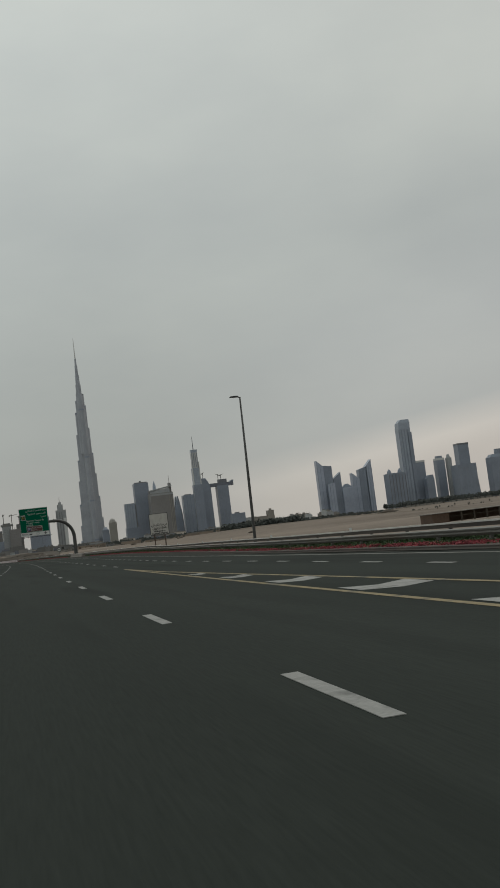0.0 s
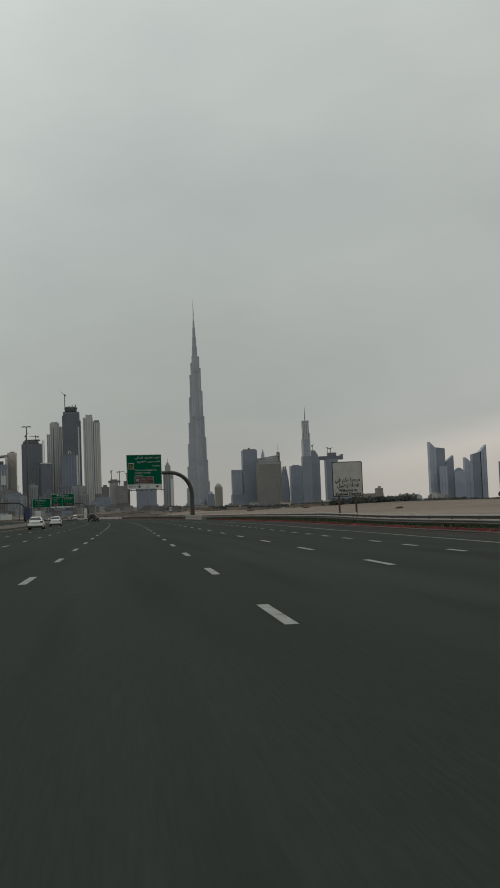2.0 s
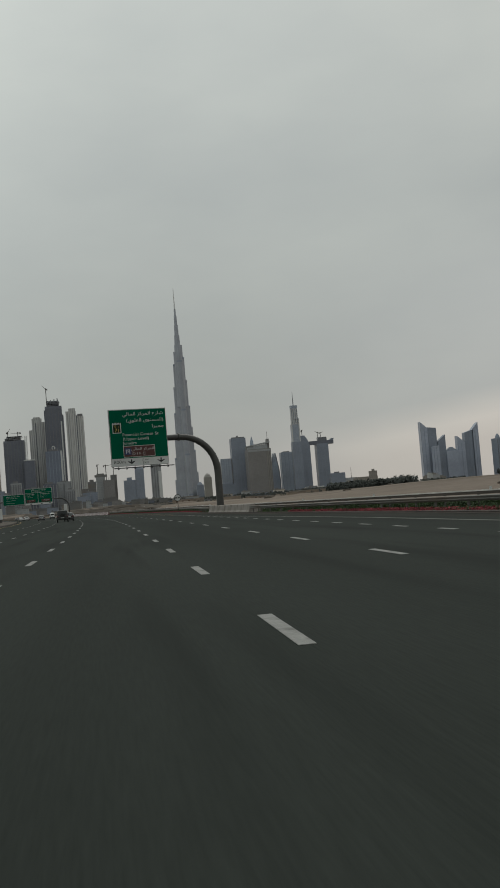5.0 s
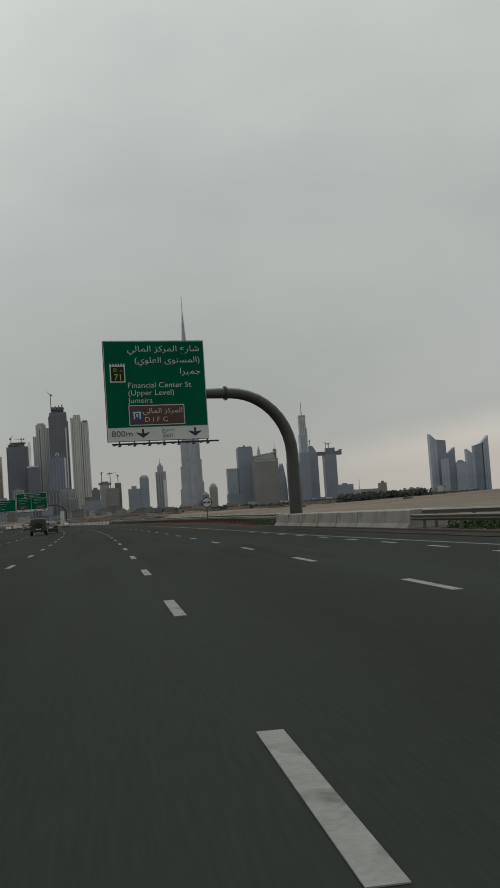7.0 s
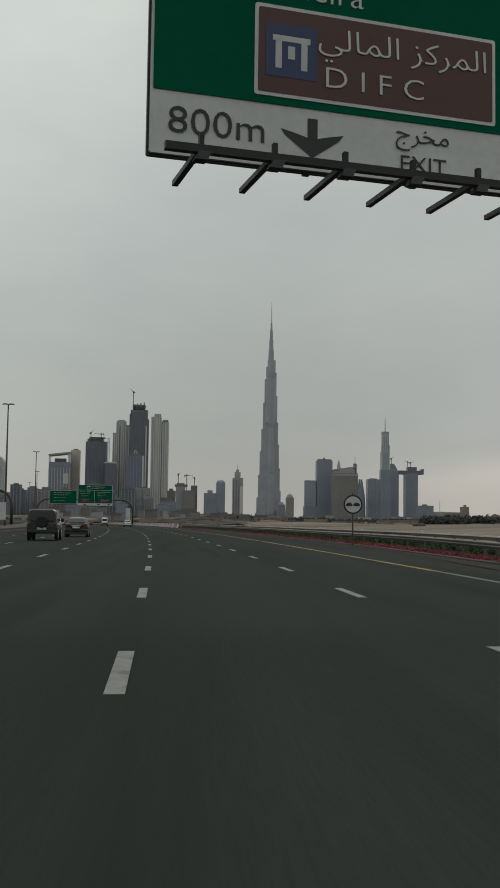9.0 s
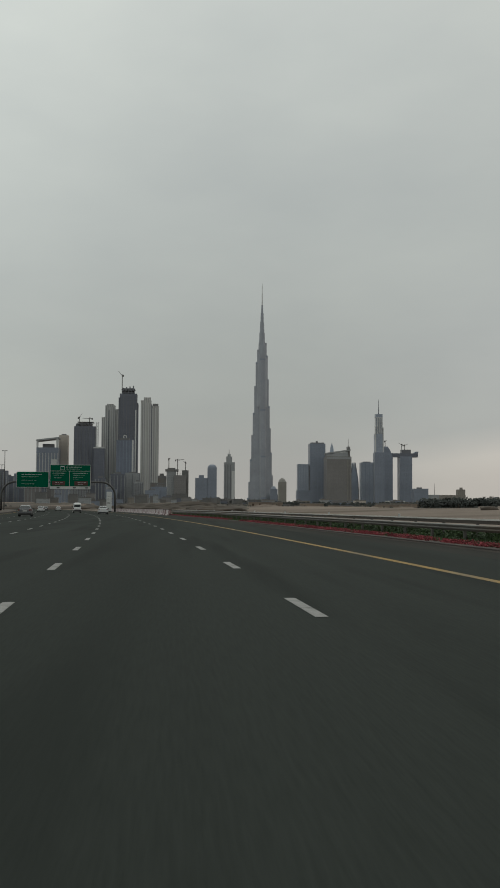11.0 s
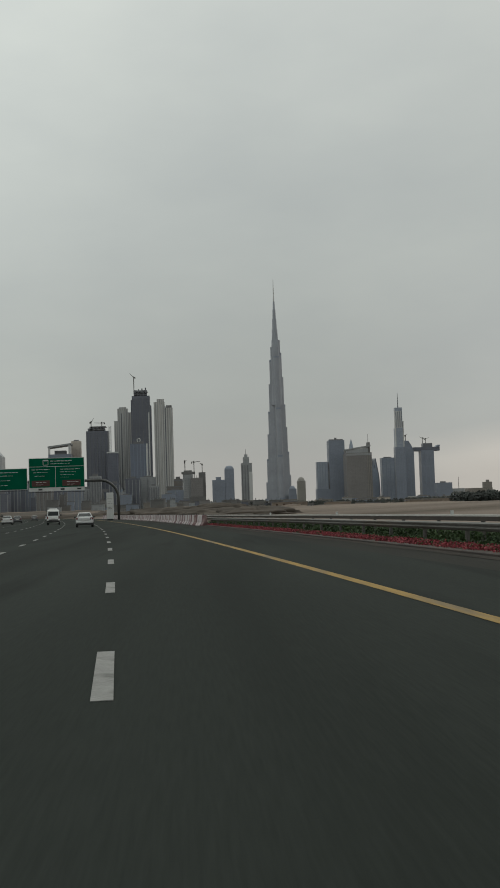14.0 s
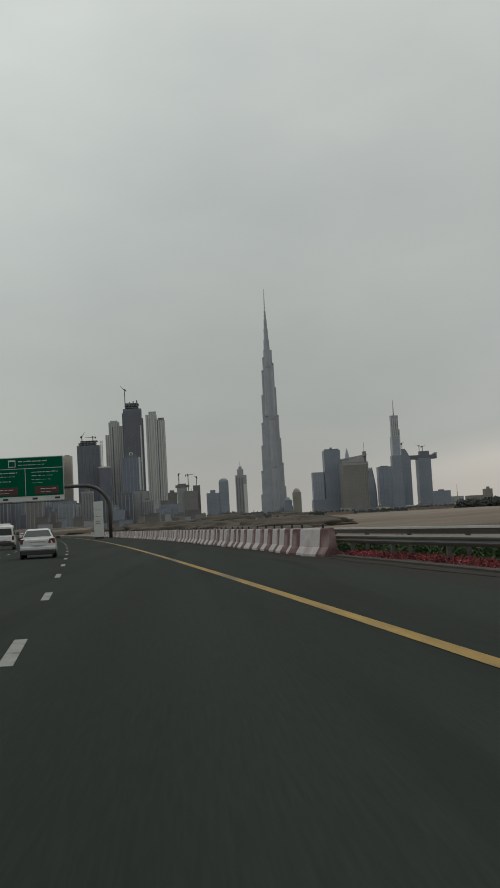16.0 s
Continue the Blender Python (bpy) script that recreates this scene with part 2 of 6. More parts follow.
M = {
    "asphalt": surface("asphalt", (0.0246, 0.0288, 0.0256), (0.0375, 0.0431, 0.0388), 0.95, spec=0.05, scale=0.4, fine=35, bump=0.5, dist=0.01, stretch=(1, 0.05, 1), stain=((0.0232, 0.0272, 0.0243), 0.9)),
    "shoulder": surface("dusty_asphalt", (0.0265, 0.0276, 0.0245), (0.0435, 0.0425, 0.0375), 0.95, spec=0.06, scale=0.3, fine=20, bump=0.5, stretch=(1, 0.2, 1)),
    "sand": surface("sand", (0.130, 0.106, 0.088), (0.250, 0.206, 0.170), 0.95, spec=0.1, scale=0.022, fine=0.7, bump=0.7, dist=0.4, stretch=(0.5, 1, 1), stain=((0.105, 0.085, 0.066), 0.016)),
    "paint": surface("road_paint", (0.175, 0.175, 0.166), (0.300, 0.300, 0.285), 0.75, scale=2.5, fine=25, bump=0.3, stain=((0.10, 0.10, 0.094), 2.2)),
    "yellow": surface("yellow_paint", (0.190, 0.112, 0.013), (0.345, 0.208, 0.020), 0.7, stretch=(1, 0.12, 1), scale=6.0, fine=14, bump=0.3, stain=((0.11, 0.085, 0.045), 1.3)),
    "yellow_worn": surface("worn_yellow_paint", (0.145, 0.110, 0.050), (0.265, 0.200, 0.088), 0.75, scale=1.4, fine=14, bump=0.3, stain=((0.05, 0.05, 0.042), 1.5)),
    "steel": surface("galvanised_steel", (0.105, 0.106, 0.098), (0.185, 0.182, 0.168), 0.6, 0.3, scale=0.6, fine=9, bump=0.08, stretch=(1, 0.2, 1), stain=((0.15, 0.125, 0.10), 0.7)),
    # rear rail: shaded face and lit top edge put into two colours
    "rail_shaded": surface("rail_shaded_face", (0.040, 0.033, 0.028), (0.085, 0.068, 0.056), 0.85, 0.1, scale=0.7, fine=9, bump=0.1, stretch=(1, 0.2, 1)),
    "rail_cap": surface("rail_lit_top", (0.48, 0.465, 0.44), (0.66, 0.64, 0.605), 0.6, 0.1, scale=0.7, fine=9, bump=0.1, stretch=(1, 0.2, 1)),
    "post": surface("weathered_post", (0.075, 0.072, 0.065), (0.135, 0.128, 0.115), 0.7, 0.2, scale=0.8, fine=10, bump=0.08),
    "pole": surface("weathered_pole_paint", (0.034, 0.035, 0.033), (0.060, 0.060, 0.057), 0.42, 0.1, scale=0.8, fine=10, bump=0.08),
    "dark": plain("dark_metal", (0.016, 0.016, 0.017), 0.5, 0.3),
    "concrete": surface("concrete", (0.235, 0.216, 0.196), (0.325, 0.302, 0.276), 0.9, scale=0.6, fine=12, bump=0.3, stain=((0.195, 0.172, 0.152), 0.5)),
    "kerb": surface("kerb_concrete", (0.034, 0.028, 0.025), (0.064, 0.050, 0.045), 0.9, scale=0.5, fine=10, bump=0.3, stain=((0.074, 0.055, 0.044), 0.8)),
    "white_bar": surface("barrier_white", (0.42, 0.375, 0.375), (0.62, 0.575, 0.575), 0.7, scale=1.2, fine=14, bump=0.2, stain=((0.36, 0.28, 0.27), 0.9)),
    "red_bar": surface("barrier_red", (0.085, 0.038, 0.040), (0.165, 0.080, 0.082), 0.75, scale=1.2, fine=14, bump=0.2, stain=((0.30, 0.22, 0.21), 1.1)),
    "green": surface("sign_green", (0.0006, 0.078, 0.042), (0.0015, 0.102, 0.056), 0.75, spec=0.03, scale=0.4, fine=6, bump=0.0),
    "shield_green": surface("shield_field", (0.012, 0.026, 0.016), (0.020, 0.040, 0.024), 0.7, spec=0.05, scale=1.0, fine=8, bump=0.0),
    "sign_white": surface("sign_white", (0.44, 0.45, 0.44), (0.58, 0.59, 0.58), 0.45, scale=0.6, fine=8, bump=0.0),
    "board_face": surface("weathered_board", (0.36, 0.348, 0.325), (0.46, 0.445, 0.415), 0.55, scale=0.8, fine=9, bump=0.0, stain=((0.31, 0.295, 0.27), 0.9)),
    "board_post": surface("rusty_post", (0.055, 0.036, 0.028), (0.10, 0.066, 0.050), 0.8, scale=1.5, fine=12, bump=0.1),
    "paint_worn": surface("worn_road_paint", (0.085, 0.085, 0.076), (0.165, 0.162, 0.145), 0.8, scale=1.5, fine=18, bump=0.3, stretch=(1, 0.3, 1), stain=((0.05, 0.05, 0.045), 0.9)),
    "brown": plain("sign_brown", (0.066, 0.019, 0.016), 0.45),
    "blue": plain("sign_blue", (0.020, 0.034, 0.11), 0.45),
    "gold": plain("sign_gold", (0.52, 0.40, 0.08), 0.45),
    "black": plain("sign_black", (0.012, 0.012, 0.013), 0.45),
    "flower": surface("red_petunias", (0.120, 0.016, 0.023), (0.340, 0.058, 0.072), 0.8, scale=0.5, fine=3, bump=0, island=0.35),
    "bush": surface("green_leaves", (0.017, 0.038, 0.011), (0.045, 0.086, 0.020), 0.7, scale=0.4, fine=3, bump=0, island=0.3),
    "wood": surface("far_foliage", (0.024, 0.030, 0.027), (0.038, 0.045, 0.038), 0.8, scale=0.05, fine=0.6, bump=0, island=0.16),
    "trunk": surface("bark", (0.10, 0.075, 0.05), (0.17, 0.13, 0.09), 0.9, scale=2, fine=9),
    "earth": surface("dug_earth", (0.058, 0.051, 0.044), (0.118, 0.102, 0.087), 0.95, spec=0.1, scale=0.03, fine=0.6, bump=0.7, dist=0.3, stretch=(0.4, 1, 1), stain=((0.150, 0.126, 0.104), 0.02)),
    "dirt": surface("washed_dirt", (0.030, 0.0275, 0.024), (0.054, 0.045, 0.038), 0.95, spec=0.1, scale=1.2, fine=9, bump=0.4, stain=((0.034, 0.033, 0.029), 1.7)),
    "soil": surface("soil", (0.042, 0.034, 0.026), (0.085, 0.066, 0.050), 0.95, scale=0.8, fine=8, bump=0.5),
    "car_silver": surface("silver_car_paint", (0.52, 0.53, 0.53), (0.62, 0.625, 0.62), 0.3, 0.1, scale=1, fine=4, bump=0, coat=0.6),
    "car_white": surface("white_car_paint", (0.66, 0.67, 0.66), (0.78, 0.78, 0.77), 0.28, scale=1, fine=4, bump=0, coat=0.6),
    "car_black": surface("black_car_paint", (0.010, 0.010, 0.011), (0.020, 0.020, 0.021), 0.25, scale=1, fine=4, bump=0, coat=0.6),
    "car_grey": surface("grey_car_paint", (0.10, 0.105, 0.11), (0.15, 0.155, 0.16), 0.28, 0.4, scale=1, fine=4, bump=0, coat=0.6),
    "glass": plain("tinted_glass", (0.014, 0.018, 0.019), 0.06),
    "tyre": plain("tyre_rubber", (0.012, 0.012, 0.012), 0.85),
    "rim": plain("wheel_alloy", (0.45, 0.45, 0.46), 0.3, 0.9),
    "plastic": plain("black_plastic", (0.02, 0.02, 0.02), 0.6),
    "tail": plain("red_lens", (0.10, 0.012, 0.012), 0.2),
    "plate": plain("plate_white", (0.6, 0.6, 0.58), 0.4),
    "ribs": plain("pale_cladding", (0.50, 0.51, 0.505), 0.55),
    "ribs_dark": plain("dark_cladding", (0.140, 0.147, 0.165), 0.4),
    "mullion": plain("grey_mullion", (0.205, 0.236, 0.288), 0.45),
    "hoarding": surface("beige_hoarding", (0.22, 0.176, 0.140), (0.33, 0.270, 0.215), 0.9, scale=0.05, fine=0.5, bump=0.2, stain=((0.15, 0.12, 0.10), 0.06)),
    # concrete grey shifted towards the bluish haze of the far site
    "site_grey": surface("hazed_concrete", (0.118, 0.119, 0.118), (0.180, 0.179, 0.174), 0.9, scale=0.06, fine=0.6, bump=0.2, stain=((0.15, 0.138, 0.125), 0.05)),
    "roofing": plain("roof_plant", (0.16, 0.16, 0.165), 0.7),
    "crane": plain("crane_steel", (0.10, 0.095, 0.09), 0.6, 0.2),
    "brickwall": surface("brown_boarding", (0.060, 0.038, 0.027), (0.115, 0.073, 0.050), 0.9, scale=0.3, fine=3, bump=0.3),
    # skyline facades: the haze of distance is put into these wall and glass colours
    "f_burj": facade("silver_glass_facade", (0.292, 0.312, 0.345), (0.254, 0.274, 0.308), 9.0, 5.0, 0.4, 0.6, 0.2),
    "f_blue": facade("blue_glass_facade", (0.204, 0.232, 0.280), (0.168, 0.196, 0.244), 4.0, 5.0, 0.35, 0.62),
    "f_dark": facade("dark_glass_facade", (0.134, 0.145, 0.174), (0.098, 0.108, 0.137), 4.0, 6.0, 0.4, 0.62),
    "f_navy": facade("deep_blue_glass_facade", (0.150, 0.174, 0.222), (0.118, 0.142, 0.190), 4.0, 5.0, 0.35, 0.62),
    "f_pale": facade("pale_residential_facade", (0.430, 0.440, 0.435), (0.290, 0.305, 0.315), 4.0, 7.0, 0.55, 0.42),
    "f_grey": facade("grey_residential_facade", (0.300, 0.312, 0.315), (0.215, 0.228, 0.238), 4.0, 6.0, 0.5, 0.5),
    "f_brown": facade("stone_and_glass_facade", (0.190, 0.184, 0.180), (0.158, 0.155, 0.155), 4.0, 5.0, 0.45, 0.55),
    "f_light": facade("pale_glass_facade", (0.285, 0.320, 0.372), (0.225, 0.262, 0.318), 4.0, 5.0, 0.3, 0.7),
    "f_sky": facade("sky_blue_glass_facade", (0.325, 0.360, 0.430), (0.275, 0.310, 0.385), 4.0, 5.0, 0.3, 0.7),
    "f_stripe": facade("striped_residential_facade", (0.490, 0.485, 0.465), (0.285, 0.288, 0.290), 700.0, 4.6, 0.55, 0.5, joint=1.15),
    "f_tan": facade("tan_stone_facade", (0.268, 0.256, 0.228), (0.222, 0.216, 0.202), 4.0, 5.0, 0.5, 0.5),
    "f_low": facade("lowrise_plaster_facade", (0.235, 0.215, 0.190), (0.155, 0.148, 0.137), 3.5, 5.0, 0.7, 0.4),
    "f_beige": facade("beige_facade", (0.500, 0.448, 0.395), (0.410, 0.372, 0.333), 4.0, 5.0, 0.6, 0.4),
}


# ---------------------------------------------------------------- building blocks
def link(name, bm, material, parent=None, smooth=False):
    me = bpy.data.meshes.new(name)
    bm.normal_update()
    bm.to_mesh(me)
    bm.free()
    for mt in (material if isinstance(material, (list, tuple)) else [material]):
        me.materials.append(mt)
    if smooth:
        me.polygons.foreach_set("use_smooth", [True] * len(me.polygons))
    ob = new(name, me)
    ob.parent = parent
    return ob


def part(name, bm, material, parent, label="", smooth=False):
    ob = link(name, bm, material, parent, smooth)
    return tagged(ob, label) if label else ob


def thing(name, label, category, m=None, group="", kind=""):
    e = new(name)
    e.empty_display_size = 0.3
    if m is not None:
        e.matrix_world = m
    return tagged(e, label, category, group, kind)


def again(ob, m, parent):
    """One more piece on the same mesh."""
    o = new(ob.name.split(".")[0], ob.data)
    o.parent = parent
    o.matrix_basis = m
    return o


def box(bm, x0, x1, y0, y1, z0, z1, bevel=0.0, seg=1):
    vs = [bm.verts.new((x, y, z)) for z in (z0, z1) for y in (y0, y1) for x in (x0, x1)]
    fs = [bm.faces.new([vs[i] for i in q]) for q in ((0, 2, 3, 1), (4, 5, 7, 6), (0, 1, 5, 4), (2, 6, 7, 3), (0, 4, 6, 2), (1, 3, 7, 5))]
    if bevel:
        es = list({e for f in fs for e in f.edges})
        bmesh.ops.bevel(bm, geom=es, offset=bevel, segments=seg, affect="EDGES", clamp_overlap=True)
    return vs


def boxes(*specs, bevel=0.0):
    bm = bmesh.new()
    for s in specs:
        box(bm, *s, bevel=bevel)
    return bm


def prism(bm, outline, z0, z1, top=None):
    """outline: (x, y) points, anticlockwise; top: another outline for the upper ring."""
    top = top or outline
    a = [bm.verts.new((x, y, z0)) for x, y in outline]
    b = [bm.verts.new((x, y, z1)) for x, y in top]
    k = len(a)
    bm.faces.new(a[::-1])
    bm.faces.new(b)
    for i in range(k):
        bm.faces.new((a[i], a[(i + 1) % k], b[(i + 1) % k], b[i]))


def ring(r, k=16, sx=1.0, sy=1.0, turn=0.0):
    return [(r * sx * math.cos(turn + 2 * math.pi * i / k), r * sy * math.sin(turn + 2 * math.pi * i / k)) for i in range(k)]


def tube(bm, pts, radii, k=14, cap=True):
    """A pipe through the points, with a radius at each."""
    pts = [Vector(p) for p in pts]
    rings, side = [], None
    for i, p in enumerate(pts):
        d = (pts[min(i + 1, len(pts) - 1)] - pts[max(i - 1, 0)]).normalized()
        if side is None:
            side = d.cross(Vector((0.3, 1, 0.2))).normalized()
        side = (side - d * side.dot(d)).normalized()
        up = d.cross(side)
        rings.append([bm.verts.new(p + (side * math.cos(2 * math.pi * j / k) + up * math.sin(2 * math.pi * j / k)) * radii[i]) for j in range(k)])
    for a, b in zip(rings, rings[1:]):
        for j in range(k):
            bm.faces.new((a[j], a[(j + 1) % k], b[(j + 1) % k], b[j]))
    if cap:
        bm.faces.new(rings[0][::-1])
        bm.faces.new(rings[-1])


def lettering(name, body, size, x, z, y, parent, material, align="LEFT", depth=0.006, label="", width=None, bold=0.0):
    """Raised letters on a face that looks towards -y."""
    cu = bpy.data.curves.new(name, "FONT")
    cu.body, cu.size, cu.extrude, cu.align_x = body, size, depth, align
    cu.resolution_u = 3
    cu.offset = bold
    tmp = bpy.data.objects.new(name, cu)
    scene.collection.objects.link(tmp)
    bpy.context.view_layer.update()
    me = bpy.data.meshes.new_from_object(tmp.evaluated_get(bpy.context.evaluated_depsgraph_get()))
    bpy.data.objects.remove(tmp)
    bpy.data.curves.remove(cu)
    me.materials.clear()
    me.materials.append(material)
    xs_ = [v.co.x for v in me.vertices]
    stretch = width / (max(xs_) - min(xs_)) if width else 1.0
    ob = new(name, me)
    ob.parent = parent
    ob.matrix_basis = Matrix.Translation((x, y, z)) @ pose(0, 0, 0, 90, 0, 0) @ Matrix.Diagonal((stretch, 1, 1, 1))
    return tagged(ob, label) if label else ob


def bend(y):
    """Sideways run of the carriageway as it goes ahead."""
    if y <= 0:
        return 0.0
    s = min(y, 450) / 400
    c = 10 * (2.752 * s**2 - 4.581 * s**3 + 1.311 * s**4)
    if y > 450:
        d = y - 450
        c += -0.0934 * d - 1.5e-4 * d * d
    return c


def heading(y):
    return math.atan2(-(bend(y + 1) - bend(y - 1)), 2)


def on_road(u, y, z=0.0, turn=0.0):
    return Matrix.Translation((u + bend(y), y, z)) @ Matrix.Rotation(heading(y) + turn, 4, "Z")


def lerp_table(table, y):
    if y <= table[0][0]:
        return table[0][1]
    for (a, va), (b, vb) in zip(table, table[1:]):
        if y <= b:
            k = (y - a) / (b - a)
            k = k * k * (3 - 2 * k)
            return va + (vb - va) * k
    return table[-1][1]


def ribbon(bm, left, right, y0, y1, step, z=0.0, zr=None):
    """A strip along the road between two side offsets (numbers or functions of y)."""
    lf = left if callable(left) else (lambda y: left)
    rf = right if callable(right) else (lambda y: right)
    k = max(1, round((y1 - y0) / step))
    prev = None
    for i in range(k + 1):
        y = y0 + (y1 - y0) * i / k
        a = bm.verts.new((lf(y) + bend(y), y, z))
        b = bm.verts.new((rf(y) + bend(y), y, z if zr is None else zr))
        if prev:
            bm.faces.new((prev[0], prev[1], b, a))
        prev = (a, b)


def sweep(bm, profile, u, y0, y1, step, closed=False, lift=None):
    """A profile of (side, height) points drawn along the road, raised by lift(y)."""
    uf = u if callable(u) else (lambda y: u)
    zf = lift or (lambda y: 0.0)
    k = max(1, round((y1 - y0) / step))
    prev = None
    for i in range(k + 1):
        y = y0 + (y1 - y0) * i / k
        cur = [bm.verts.new((uf(y) + bend(y) + px, y, pz + zf(y))) for px, pz in profile]
        if prev:
            for j in range(len(cur) - (0 if closed else 1)):
                jj = (j + 1) % len(cur)
                bm.faces.new((prev[j], prev[jj], cur[jj], cur[j]))
        elif closed:
            bm.faces.new(cur[::-1])
        prev = cur
    if closed:
        bm.faces.new(prev)


LINE_A, LANE, PERIOD = 2.34, 3.65, 9.41
EDGE = [(-30, 11.35), (60, 11.2), (105, 11.75), (142, 12.4), (165, 12.0), (235, 10.0), (290, 9.95), (900, 9.95)]
VERGE = [(-30, 12.1), (45, 12.25), (95, 14.0), (150, 14.7), (225, 13.3), (255, 13.0), (300, 14.2), (450, 14.3), (900, 14.3)]


def edge(y):
    return lerp_table(EDGE, y)


def verge(y):
    return lerp_table(VERGE, y)


def land(x, y):
    """Height of the sandy ground."""
    u = x - bend(min(y, 900))
    d = u - 22 if u > 0 else -u - 34
    if d <= 0:
        return -0.02 if d > -3 else -0.25
    rise = 11.0 * min(1, max(0, (d - 250) / 1500)) ** 1.0
    bank = 2.0 * math.exp(-(((d - 75) / 45) ** 2)) * min(1, max(0, (y - 285) / 60)) if u > 0 else 0.0
    far = 11.0 * min(1, max(0, (y - 1780) / 560)) if x > 150 else 11.0 * min(1, max(0, (y - 1200) / 1100))
    rough = 0.35 * noise.noise((x * 0.03, y * 0.03, 0.0)) + 0.8 * noise.noise((x * 0.006, y * 0.006, 3.0))
    pit = -2.3 * math.exp(-(((x - 84) / 48) ** 2) - ((y - 165) / 85) ** 2) * min(1, d / 12)
    return -0.02 + max(rise, far) + bank + pit + rough * min(1, d / 40)

# ---------------------------------------------------------------- ground and road
bm = bmesh.new()
xs = [-4800, -4000, -3200, -2500, -1900, -1400, -1000, -700, -480, -330, -230, -160, -115, -85, -62, -46, -36, -30, -24, -12, 0, 12, 20, 23, 27, 32, 38, 45, 53, 62, 72, 84, 98, 115, 135, 160, 190, 230, 280, 350, 450, 600, 800, 1050, 1400, 1800, 2300, 3000, 3900, 4800]
ys = [-1500, -600, -200] + [-60 + 15 * i for i in range(54)] + [760, 780, 810, 850, 900, 970, 1060, 1180, 1330, 1520, 1760, 2060, 2440, 2900, 3500, 4100, 4500, 4900]
grid = []
for y in ys:
    w = bend(min(max(y, 0), 900)) if y > 0 else 0
    grid.append([bm.verts.new((x + w * max(0, 1 - abs(x) / 1500), y, land(x + w * max(0, 1 - abs(x) / 1500), y))) for x in xs])
for a, b in zip(grid, grid[1:]):
    for i in range(len(xs) - 1):
        bm.faces.new((a[i], a[i + 1], b[i + 1], b[i]))
ground = tagged(link("ground", bm, M["sand"], smooth=True), "pale brown sandy desert ground with low mounds", "ground", kind="structure")

ROAD_END = 860
EARTH_X, EARTH_DX = 25.0, 0.10
# churned grey earth of the building site beyond the bend
bm = bmesh.new()
rows_ = []
for i in range(116):
    y = 520 + 12 * i
    xl = bend(min(y, 860)) + 26 if y < 880 else -420
    xr = EARTH_X + (y - 600) * EARTH_DX
    rows_.append([bm.verts.new((x, y, land(x, y) - 0.3 + 0.75 * (0 < k < 19 and 0 < i < 115))) for k, x in enumerate([xl + (xr + 9 * noise.noise((y * 0.01, 0, 5.0)) - xl) * k / 19 for k in range(20)])])
for a, b in zip(rows_, rows_[1:]):
    for k in range(19):
        bm.faces.new((a[k], a[k + 1], b[k + 1], b[k]))
tagged(link("ground_earthworks", bm, M["earth"], smooth=True), "churned grey-brown earth of a building site", "ground", kind="structure")
bm = bmesh.new()
ribbon(bm, -13.4, lambda y: max(edge(y) + 0.5, verge(y) - 1.5), -60, ROAD_END, 5, 0.0)
road = tagged(link("road", bm, M["asphalt"]), "dark grey asphalt carriageway with painted lane lines", "road", kind="structure")
bm = bmesh.new()
ribbon(bm, lambda y: max(edge(y) + 0.5, verge(y) - 1.5), verge, -60, ROAD_END, 5, 0.0, 0.02)
shoulder = tagged(link("pavement_shoulder", bm, M["shoulder"]), "dusty brown asphalt hard shoulder beside the carriageway", "shoulder", kind="structure")
bm = bmesh.new()
ribbon(bm, -34, -21.2, -60, ROAD_END, 6, 0.0)
tagged(link("road_opposite", bm, M["asphalt"]), "dark grey asphalt carriageway beyond the median", "road", kind="structure")
# planted strip behind the shoulder: a low step and a soil bed
bm = bmesh.new()
sweep(bm, [(0, -0.2), (0, 0.07), (0.03, 0.09), (0.15, 0.09), (0.15, -0.2)], verge, -60, 452, 4, True)
kerb = tagged(link("kerb", bm, M["kerb"]), "worn concrete kerb along the planted strip", "kerb", kind="structure")
bm = bmesh.new()
sweep(bm, [(0.15, 0.07), (1.3, 0.10), (3.2, 0.08), (9.5, -0.3)], verge, -60, 452, 4)
tagged(link("ground_planting_bed", bm, M["soil"], smooth=True), "brown soil bed of the roadside planting", "soil", kind="structure")
bm = bmesh.new()
sweep(bm, [(0, -0.2), (0, 0.05), (9.5, -0.3)], verge, 452, ROAD_END, 6)
tagged(link("ground_verge", bm, M["soil"]), "bare brown soil behind the barriers", "soil", kind="structure")
# median
bm = bmesh.new()
sweep(bm, [(-13.4, -0.1), (-13.4, 0.16), (-13.25 - 0.5, 0.18), (-13.9, 0.14), (-17.3, 0.3), (-20.7, 0.14), (-20.85, 0.18), (-21.2, 0.16), (-21.2, -0.1)], 0.0, -60, ROAD_END, 6)
median = tagged(link("ground_median", bm, [M["soil"]], smooth=False), "raised soil median with pale kerbs between the carriageways", "median", kind="structure")
bm = bmesh.new()
sweep(bm, [(-13.38, -0.1), (-13.38, 0.19), (-13.7, 0.19), (-13.7, 0.0)], 0.0, -60, ROAD_END, 4)
tagged(link("kerb_median", bm, M["kerb"]), "pale concrete kerb of the median", "kerb", kind="structure")

# dirt washed along the kerb and the foot of the concrete blocks


def dirt_edge(y):
    return verge(y) - lerp_table([(195, 0.42), (212, 1.1), (262, 1.1), (280, 0.42)], y) + 0.25 * noise.noise((y * 0.2, 0.0, 7.0)) + 0.12 * noise.noise((y * 0.9, 0.0, 2.0))


bm = bmesh.new()
ribbon(bm, dirt_edge, lambda y: verge(y) - 0.02, -40, 452, 1.5, 0.024, 0.03)
